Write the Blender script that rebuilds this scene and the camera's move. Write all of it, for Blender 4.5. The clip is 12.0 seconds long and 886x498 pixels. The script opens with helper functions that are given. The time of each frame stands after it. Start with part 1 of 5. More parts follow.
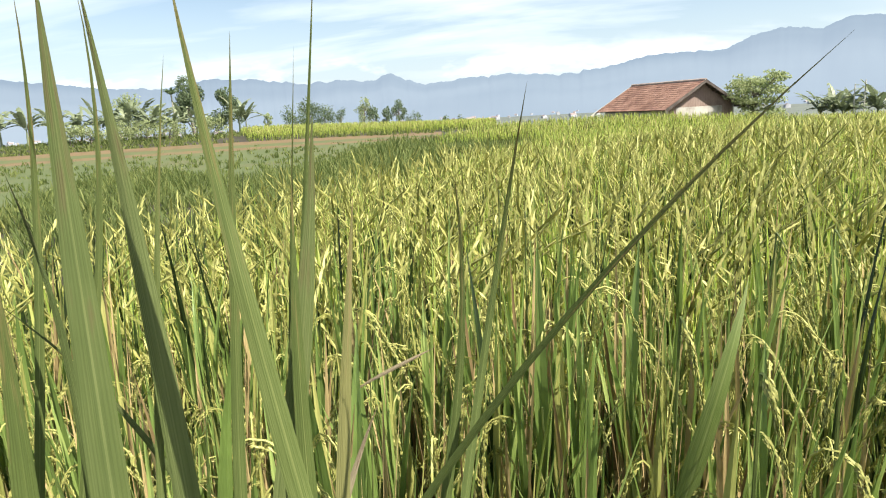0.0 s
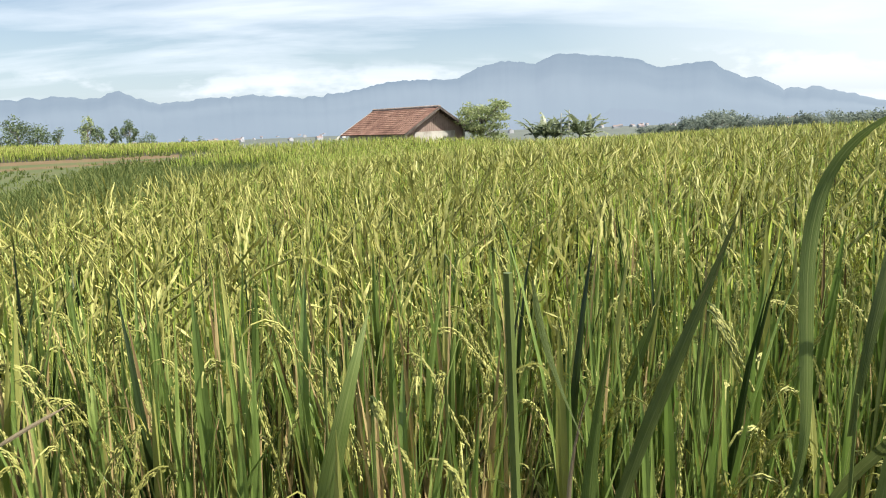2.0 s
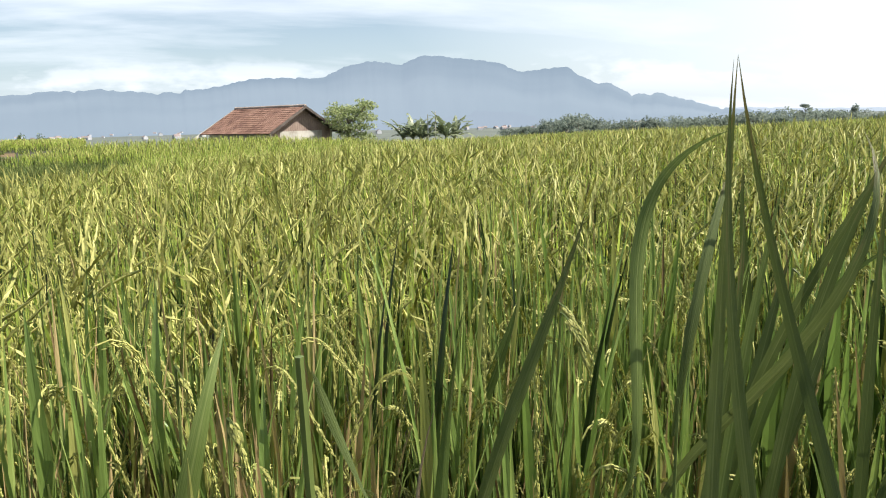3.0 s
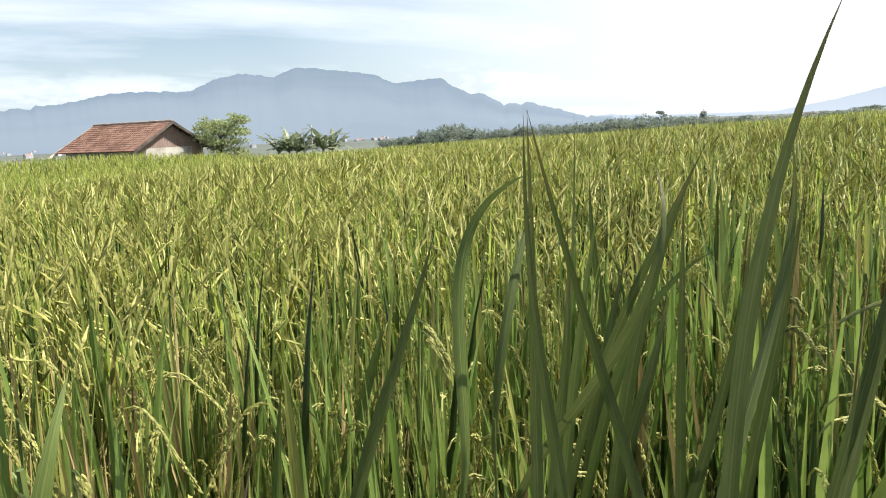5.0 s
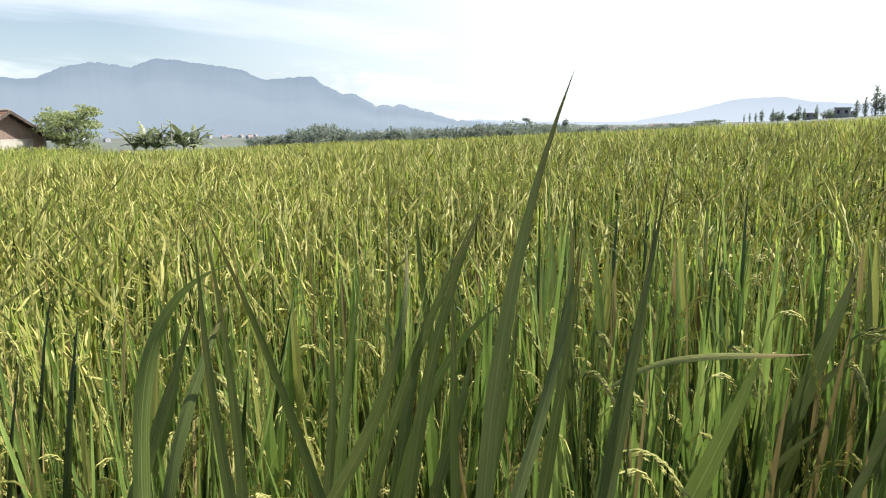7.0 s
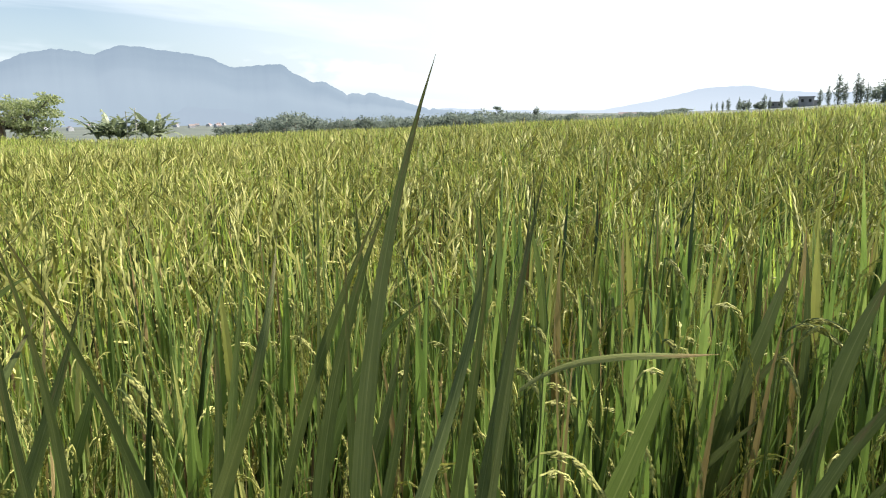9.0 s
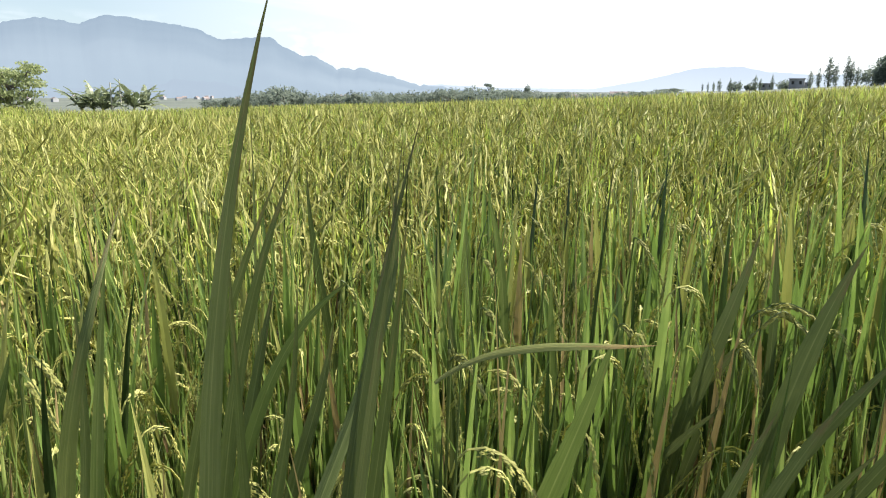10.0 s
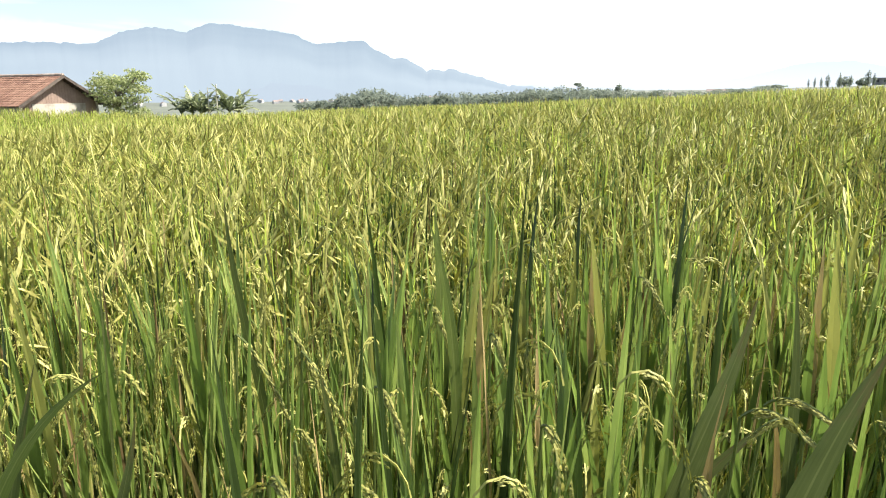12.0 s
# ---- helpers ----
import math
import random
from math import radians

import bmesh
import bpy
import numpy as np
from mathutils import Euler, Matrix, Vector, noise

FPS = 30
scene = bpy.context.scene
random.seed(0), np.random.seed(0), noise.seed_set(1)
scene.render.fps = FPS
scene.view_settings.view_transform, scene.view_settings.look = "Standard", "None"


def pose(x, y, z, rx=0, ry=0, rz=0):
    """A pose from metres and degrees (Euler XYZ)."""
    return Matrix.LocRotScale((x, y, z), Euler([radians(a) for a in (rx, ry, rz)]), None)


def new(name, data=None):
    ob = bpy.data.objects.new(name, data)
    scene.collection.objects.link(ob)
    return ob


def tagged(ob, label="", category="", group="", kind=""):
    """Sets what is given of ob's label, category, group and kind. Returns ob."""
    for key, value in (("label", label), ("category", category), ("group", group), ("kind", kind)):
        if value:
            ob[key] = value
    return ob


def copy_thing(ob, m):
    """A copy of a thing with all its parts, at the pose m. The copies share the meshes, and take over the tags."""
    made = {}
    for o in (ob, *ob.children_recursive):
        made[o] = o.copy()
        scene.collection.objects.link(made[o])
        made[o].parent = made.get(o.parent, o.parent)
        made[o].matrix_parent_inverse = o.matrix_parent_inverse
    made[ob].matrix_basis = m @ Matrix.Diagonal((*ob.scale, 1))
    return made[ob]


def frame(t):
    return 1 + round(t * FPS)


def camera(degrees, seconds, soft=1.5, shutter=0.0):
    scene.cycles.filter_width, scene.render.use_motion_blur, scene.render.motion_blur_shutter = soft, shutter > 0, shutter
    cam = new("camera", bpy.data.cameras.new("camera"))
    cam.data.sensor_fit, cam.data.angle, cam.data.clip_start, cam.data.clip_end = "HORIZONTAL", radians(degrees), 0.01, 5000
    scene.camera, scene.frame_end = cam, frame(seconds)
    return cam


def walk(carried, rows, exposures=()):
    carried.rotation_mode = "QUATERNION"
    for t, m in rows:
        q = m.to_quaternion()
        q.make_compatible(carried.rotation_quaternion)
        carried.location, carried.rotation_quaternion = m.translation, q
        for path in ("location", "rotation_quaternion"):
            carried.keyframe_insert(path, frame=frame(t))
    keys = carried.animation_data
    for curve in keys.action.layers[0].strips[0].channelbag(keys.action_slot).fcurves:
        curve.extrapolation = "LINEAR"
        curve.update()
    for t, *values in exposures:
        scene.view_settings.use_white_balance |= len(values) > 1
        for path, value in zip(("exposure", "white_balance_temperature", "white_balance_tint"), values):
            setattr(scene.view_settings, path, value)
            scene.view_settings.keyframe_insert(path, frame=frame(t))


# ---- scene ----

# ---------------------------------------------------------------- camera
cam = camera(65.5, 12.0, soft=1.1)
# seconds, place, heading (left positive), tilt, roll
PATH = [
    (0.0, -0.111, 0.003, 1.442, 13.28, -11.36, 2.99),
    (0.5, -0.068, -0.000, 1.439, 8.93, -10.86, 3.27),
    (1.0, -0.041, 0.009, 1.447, 4.79, -10.80, 2.84),
    (1.5, 0.000, 0.000, 1.450, 0.00, -10.74, 2.72),
    (2.0, 0.039, 0.009, 1.452, -7.45, -10.44, 2.18),
    (2.5, 0.049, 0.005, 1.462, -13.04, -10.33, 2.09),
    (2.7, 0.050, 0.008, 1.465, -15.51, -10.58, 1.70),
    (4.3, 0.070, -0.012, 1.466, -24.00, -10.52, 2.43),
    (4.5, 0.072, -0.016, 1.469, -25.09, -10.40, 2.50),
    (5.0, 0.079, -0.033, 1.490, -28.22, -10.16, 2.48),
    (5.5, 0.097, -0.029, 1.497, -31.00, -10.30, 1.97),
    (6.0, 0.111, -0.027, 1.516, -34.32, -9.97, 1.29),
    (6.5, 0.171, -0.035, 1.532, -37.85, -10.21, 0.57),
    (7.0, 0.217, -0.029, 1.538, -38.99, -10.32, 0.55),
    (7.2, 0.225, -0.032, 1.540, -39.62, -10.56, 0.56),
    (8.8, 0.288, -0.045, 1.543, -41.01, -10.73, 0.30),
    (9.0, 0.299, -0.044, 1.538, -41.32, -11.26, 0.54),
    (9.5, 0.362, -0.044, 1.529, -43.51, -11.85, -0.47),
    (10.0, 0.404, -0.034, 1.520, -42.26, -13.13, -0.37),
    (10.5, 0.445, -0.018, 1.518, -41.78, -13.65, -1.29),
    (11.0, 0.547, 0.016, 1.506, -38.51, -13.91, -0.73),
    (11.5, 0.669, 0.023, 1.509, -36.39, -15.30, 0.31),
    (12.0, 0.799, 0.017, 1.531, -34.88, -13.08, 0.47),
]
walk(cam, [(t, Matrix.Translation((x, y, z)) @ Euler((0, 0, radians(h))).to_matrix().to_4x4()
            @ pose(0, 0, 0, 90 + p, 0, 0) @ pose(0, 0, 0, 0, 0, -r)) for t, x, y, z, h, p, r in PATH],
     exposures=[(0.0, 1.15, 6550, 10), (1.5, 0.96, 6500, 10), (2.5, 0.89, 6500, 10), (4.5, 0.95, 6500, 10), (7.0, 0.96, 6500, 10),
                (9.5, 1.01, 6500, 10), (10.5, 1.2, 6500, 10), (12.0, 1.38, 6800, 10)])

# ---------------------------------------------------------------- world and sun
SUN_AZ, SUN_EL = 104.0, 50.0        # degrees east of the +y axis, degrees high


def bearing(az, r, z=0.0):
    """A place at a bearing (degrees clockwise from +y) and distance."""
    return Vector((r * math.sin(radians(az)), r * math.cos(radians(az)), z))


world = bpy.data.worlds.new("sky")
scene.world = world
world.use_nodes = True
wn, wl = world.node_tree.nodes, world.node_tree.links
wn.clear()
w_out = wn.new("ShaderNodeOutputWorld")
w_bg = wn.new("ShaderNodeBackground")
w_bg.inputs["Strength"].default_value = 0.073
w_sky = wn.new("ShaderNodeTexSky")
w_sky.sky_type = "NISHITA"
w_sky.sun_disc = False
w_sky.sun_elevation, w_sky.sun_rotation = radians(SUN_EL), radians(SUN_AZ)
w_sky.air_density, w_sky.dust_density, w_sky.ozone_density = 1.0, 1.0, 1.0
# thin high cloud: streaks on a plane far overhead
w_co = wn.new("ShaderNodeTexCoord")
w_sep = wn.new("ShaderNodeSeparateXYZ")
w_add = wn.new("ShaderNodeMath")
w_add.operation = "ADD"
w_add.inputs[1].default_value = 0.16
w_dx, w_dy = wn.new("ShaderNodeMath"), wn.new("ShaderNodeMath")
w_dx.operation = w_dy.operation = "DIVIDE"
w_com = wn.new("ShaderNodeCombineXYZ")
w_map = wn.new("ShaderNodeMapping")
w_map.inputs["Rotation"].default_value = (0, 0, radians(-24))
w_map.inputs["Scale"].default_value = (0.30, 0.85, 1.0)
w_noi = wn.new("ShaderNodeTexNoise")
w_noi.inputs["Scale"].default_value = 1.35
w_noi.inputs["Detail"].default_value = 7.0
w_noi.inputs["Roughness"].default_value = 0.56
w_noi.inputs["Distortion"].default_value = 0.4
w_ramp = wn.new("ShaderNodeValToRGB")
w_ramp.color_ramp.elements[0].position, w_ramp.color_ramp.elements[1].position = 0.46, 0.68
w_ramp.color_ramp.elements[0].color = (0.03, 0.03, 0.03, 1)
w_ramp.color_ramp.elements[1].color = (0.75, 0.75, 0.75, 1)
w_mix = wn.new("ShaderNodeMix")
w_mix.data_type = "RGBA"
w_mix.inputs["B"].default_value = (7.9, 8.5, 9.2, 1)
wl.new(w_co.outputs["Generated"], w_sep.inputs[0])
wl.new(w_sep.outputs["Z"], w_add.inputs[0])
wl.new(w_sep.outputs["X"], w_dx.inputs[0])
wl.new(w_sep.outputs["Y"], w_dy.inputs[0])
wl.new(w_add.outputs[0], w_dx.inputs[1])
wl.new(w_add.outputs[0], w_dy.inputs[1])
wl.new(w_dx.outputs[0], w_com.inputs[0])
wl.new(w_dy.outputs[0], w_com.inputs[1])
wl.new(w_com.outputs[0], w_map.inputs[0])
wl.new(w_map.outputs[0], w_noi.inputs["Vector"])
wl.new(w_noi.outputs["Fac"], w_ramp.inputs[0])
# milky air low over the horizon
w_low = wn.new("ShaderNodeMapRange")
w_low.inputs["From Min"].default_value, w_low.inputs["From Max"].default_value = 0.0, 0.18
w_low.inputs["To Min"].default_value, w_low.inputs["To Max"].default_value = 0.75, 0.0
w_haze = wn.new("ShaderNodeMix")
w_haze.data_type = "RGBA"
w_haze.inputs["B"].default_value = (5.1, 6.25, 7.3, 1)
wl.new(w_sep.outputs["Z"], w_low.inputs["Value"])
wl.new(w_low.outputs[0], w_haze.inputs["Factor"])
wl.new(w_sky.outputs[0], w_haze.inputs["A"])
w_over = wn.new("ShaderNodeMapRange")
w_over.inputs["From Min"].default_value, w_over.inputs["From Max"].default_value = 0.22, 0.55
w_over.inputs["To Min"].default_value, w_over.inputs["To Max"].default_value = 1.0, 0.12
w_thin = wn.new("ShaderNodeMath")
w_thin.operation = "MULTIPLY"
wl.new(w_sep.outputs["Z"], w_over.inputs["Value"])
wl.new(w_ramp.outputs[0], w_thin.inputs[0])
wl.new(w_over.outputs[0], w_thin.inputs[1])
wl.new(w_thin.outputs[0], w_mix.inputs["Factor"])
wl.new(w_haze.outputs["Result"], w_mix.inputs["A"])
# bright milky sky towards the sun, and a bank of small cumulus low over the mountains
w_dot = wn.new("ShaderNodeVectorMath")
w_dot.operation = "DOT_PRODUCT"
w_dot.inputs[1].default_value = (math.sin(radians(SUN_AZ)) * math.cos(radians(SUN_EL)), math.cos(radians(SUN_AZ)) * math.cos(radians(SUN_EL)), math.sin(radians(SUN_EL)))
w_glare = wn.new("ShaderNodeMapRange")
w_glare.inputs["From Min"].default_value, w_glare.inputs["From Max"].default_value = 0.10, 0.52
w_glare.inputs["To Min"].default_value, w_glare.inputs["To Max"].default_value = 0.0, 0.9
w_near = wn.new("ShaderNodeMix")
w_near.data_type = "RGBA"
w_near.inputs["B"].default_value = (8.6, 9.0, 9.3, 1)
w_cum = wn.new("ShaderNodeTexNoise")
w_cum.inputs["Scale"].default_value, w_cum.inputs["Detail"].default_value, w_cum.inputs["Roughness"].default_value = 9.0, 5.0, 0.55
w_cmap = wn.new("ShaderNodeMapping")
w_cmap.inputs["Scale"].default_value = (1.0, 1.0, 2.6)
w_band = wn.new("ShaderNodeValToRGB")
for q in (0.3, 0.6):
    w_band.color_ramp.elements.new(q)
for e, (q, k) in zip(w_band.color_ramp.elements, ((0.025, 0.0), (0.05, 0.58), (0.068, 0.45), (0.092, 0.0))):
    e.position, e.color = q, (k, k, k, 1)
w_cut = wn.new("ShaderNodeMapRange")
w_cut.inputs["From Min"].default_value, w_cut.inputs["From Max"].default_value = 0.50, 0.60
w_sum = wn.new("ShaderNodeMath")
w_sum.operation = "MULTIPLY"
w_puff = wn.new("ShaderNodeMix")
w_puff.data_type = "RGBA"
w_puff.inputs["B"].default_value = (8.6, 9.0, 9.6, 1)
wl.new(w_co.outputs["Generated"], w_dot.inputs[0])
wl.new(w_dot.outputs["Value"], w_glare.inputs["Value"])
w_gl = wn.new("ShaderNodeMath")
w_gl.operation = "MULTIPLY"
wl.new(w_glare.outputs[0], w_gl.inputs[0])
wl.new(w_over.outputs[0], w_gl.inputs[1])
wl.new(w_gl.outputs[0], w_near.inputs["Factor"])
wl.new(w_mix.outputs["Result"], w_near.inputs["A"])
wl.new(w_co.outputs["Generated"], w_cmap.inputs[0])
wl.new(w_cmap.outputs[0], w_cum.inputs["Vector"])
wl.new(w_sep.outputs["Z"], w_band.inputs[0])
wl.new(w_cum.outputs["Fac"], w_cut.inputs["Value"])
wl.new(w_cut.outputs[0], w_sum.inputs[0])
wl.new(w_band.outputs[0], w_sum.inputs[1])
wl.new(w_sum.outputs[0], w_puff.inputs["Factor"])
wl.new(w_near.outputs["Result"], w_puff.inputs["A"])
wl.new(w_puff.outputs["Result"], w_bg.inputs["Color"])
wl.new(w_bg.outputs[0], w_out.inputs[0])

sun_dir = Vector((math.sin(radians(SUN_AZ)) * math.cos(radians(SUN_EL)),
                  math.cos(radians(SUN_AZ)) * math.cos(radians(SUN_EL)), math.sin(radians(SUN_EL))))
sun_data = bpy.data.lights.new("sun", "SUN")
sun_data.energy, sun_data.angle, sun_data.color = 5.0, radians(0.6), (1.0, 0.955, 0.88)
sun = new("sun", sun_data)
sun.rotation_mode = "QUATERNION"
sun.rotation_quaternion = sun_dir.to_track_quat("Z", "Y")
sun.location = (0, 0, 60)


# ---------------------------------------------------------------- materials
def node_mat(name):
    m = bpy.data.materials.new(name)
    m.use_nodes = True
    n, l = m.node_tree.nodes, m.node_tree.links
    n.clear()
    out = n.new("ShaderNodeOutputMaterial")
    return m, n, l, out


def ramp(n, stops):
    r = n.new("ShaderNodeValToRGB")
    el = r.color_ramp.elements
    while len(el) < len(stops):
        el.new(0.5)
    for e, (p, c) in zip(el, stops):
        e.position, e.color = p, (*c, 1)
    return r


def leaf_mat(name, stops, thin=0.35, rough=0.45, spec=0.35, island=True, streak=0.25, veins=0.5):
    """A thin leaf: colours vary from leaf to leaf and along it, light comes through."""
    m, n, l, out = node_mat(name)
    if island:
        src = n.new("ShaderNodeNewGeometry").outputs["Random Per Island"]
    else:
        src = n.new("ShaderNodeObjectInfo").outputs["Random"]
    co = n.new("ShaderNodeTexCoord")
    noi = n.new("ShaderNodeTexNoise")
    noi.inputs["Scale"].default_value, noi.inputs["Detail"].default_value = 9.0, 4.0
    l.new(co.outputs["Object"], noi.inputs["Vector"])
    mul = n.new("ShaderNodeMath")
    mul.operation = "MULTIPLY_ADD"
    mul.inputs[1].default_value, mul.inputs[2].default_value = streak * 2, -streak
    l.new(noi.outputs["Fac"], mul.inputs[0])
    add = n.new("ShaderNodeMath")
    add.operation = "ADD"
    add.use_clamp = True
    l.new(src, add.inputs[0])
    l.new(mul.outputs[0], add.inputs[1])
    r = ramp(n, stops)
    l.new(add.outputs[0], r.inputs[0])
    bs = n.new("ShaderNodeBsdfPrincipled")
    bs.inputs["Roughness"].default_value = rough
    bs.inputs["Specular IOR Level"].default_value = spec
    l.new(r.outputs[0], bs.inputs["Base Color"])
    # long veins and a slight waviness of the blade
    mp = n.new("ShaderNodeMapping")
    mp.inputs["Scale"].default_value = (1.0, 1.0, 0.08)
    l.new(co.outputs["Object"], mp.inputs["Vector"])
    vein = n.new("ShaderNodeTexNoise")
    vein.inputs["Scale"].default_value, vein.inputs["Detail"].default_value = 170.0, 2.0
    l.new(mp.outputs[0], vein.inputs["Vector"])
    bp = n.new("ShaderNodeBump")
    bp.inputs["Strength"].default_value, bp.inputs["Distance"].default_value = veins, 0.004
    l.new(vein.outputs["Fac"], bp.inputs["Height"])
    l.new(bp.outputs[0], bs.inputs["Normal"])
    tr = n.new("ShaderNodeBsdfTranslucent")
    hs = n.new("ShaderNodeHueSaturation")
    hs.inputs["Hue"].default_value, hs.inputs["Saturation"].default_value, hs.inputs["Value"].default_value = 0.507, 1.06, 1.32
    l.new(r.outputs[0], hs.inputs["Color"])
    l.new(hs.outputs[0], tr.inputs["Color"])
    mx = n.new("ShaderNodeMixShader")
    mx.inputs[0].default_value = thin
    l.new(bs.outputs[0], mx.inputs[1])
    l.new(tr.outputs[0], mx.inputs[2])
    l.new(mx.outputs[0], out.inputs[0])
    return m


def solid_mat(name, stops, scale=4.0, detail=6.0, rough=0.8, spec=0.3, bump=0.3, bump_scale=None, random=0.0, metal=0.0):
    """An opaque surface with stains at one scale and grain at another."""
    m, n, l, out = node_mat(name)
    co = n.new("ShaderNodeTexCoord")
    a = n.new("ShaderNodeTexNoise")
    a.inputs["Scale"].default_value, a.inputs["Detail"].default_value = scale, detail
    b = n.new("ShaderNodeTexNoise")
    b.inputs["Scale"].default_value, b.inputs["Detail"].default_value = bump_scale or scale * 9, 5.0
    l.new(co.outputs["Object"], a.inputs["Vector"])
    l.new(co.outputs["Object"], b.inputs["Vector"])
    mixv = n.new("ShaderNodeMath")
    mixv.operation = "MULTIPLY_ADD"
    mixv.inputs[1].default_value = 0.35
    l.new(b.outputs["Fac"], mixv.inputs[0])
    sub = n.new("ShaderNodeMath")
    sub.operation = "SUBTRACT"
    sub.inputs[1].default_value = 0.175
    l.new(a.outputs["Fac"], sub.inputs[0])
    l.new(sub.outputs[0], mixv.inputs[2])
    fac = mixv.outputs[0]
    if random:
        g = n.new("ShaderNodeNewGeometry")
        k = n.new("ShaderNodeMath")
        k.operation = "MULTIPLY_ADD"
        k.inputs[1].default_value, k.inputs[2].default_value = random, -random / 2
        l.new(g.outputs["Random Per Island"], k.inputs[0])
        s = n.new("ShaderNodeMath")
        s.operation = "ADD"
        l.new(fac, s.inputs[0])
        l.new(k.outputs[0], s.inputs[1])
        fac = s.outputs[0]
    r = ramp(n, stops)
    l.new(fac, r.inputs[0])
    bs = n.new("ShaderNodeBsdfPrincipled")
    bs.inputs["Roughness"].default_value = rough
    bs.inputs["Specular IOR Level"].default_value = spec
    bs.inputs["Metallic"].default_value = metal
    l.new(r.outputs[0], bs.inputs["Base Color"])
    bp = n.new("ShaderNodeBump")
    bp.inputs["Strength"].default_value, bp.inputs["Distance"].default_value = bump, 0.02
    l.new(b.outputs["Fac"], bp.inputs["Height"])
    l.new(bp.outputs[0], bs.inputs["Normal"])
    l.new(bs.outputs[0], out.inputs[0])
    return m


GREEN = [(0.0, (0.014, 0.024, 0.008)), (0.33, (0.040, 0.066, 0.017)), (0.7, (0.18, 0.255, 0.062)), (1.0, (0.50, 0.55, 0.18))]
YELLOW = [(0.0, (0.24, 0.325, 0.058)), (0.5, (0.40, 0.47, 0.10)), (1.0, (0.58, 0.59, 0.175))]
STRAW = [(0.0, (0.08, 0.055, 0.024)), (0.5, (0.25, 0.18, 0.078)), (1.0, (0.50, 0.39, 0.18))]
EAR = [(0.0, (0.225, 0.232, 0.060)), (0.5, (0.40, 0.398, 0.116)), (1.0, (0.61, 0.565, 0.20))]
m_leaf = leaf_mat("rice_leaf_green", GREEN, thin=0.30, rough=0.33, spec=0.42)
m_yleaf = leaf_mat("rice_leaf_ripening", YELLOW, thin=0.50, rough=0.42, spec=0.3)
m_turning = leaf_mat("rice_leaf_turning", [(0.0, (0.16, 0.19, 0.045)), (0.5, (0.28, 0.29, 0.08)), (1.0, (0.42, 0.39, 0.13))], thin=0.2, rough=0.4, spec=0.4)
m_straw = leaf_mat("rice_leaf_dry", STRAW, thin=0.12, rough=0.7, spec=0.15)
m_ear = leaf_mat("rice_ear", EAR, thin=0.26, rough=0.6, spec=0.3)
m_stem = leaf_mat("rice_stem", [(0.0, (0.045, 0.064, 0.016)), (0.6, (0.12, 0.155, 0.042)), (1.0, (0.25, 0.27, 0.09))], thin=0.12)
RICE = [m_leaf, m_yleaf, m_straw, m_ear, m_stem]


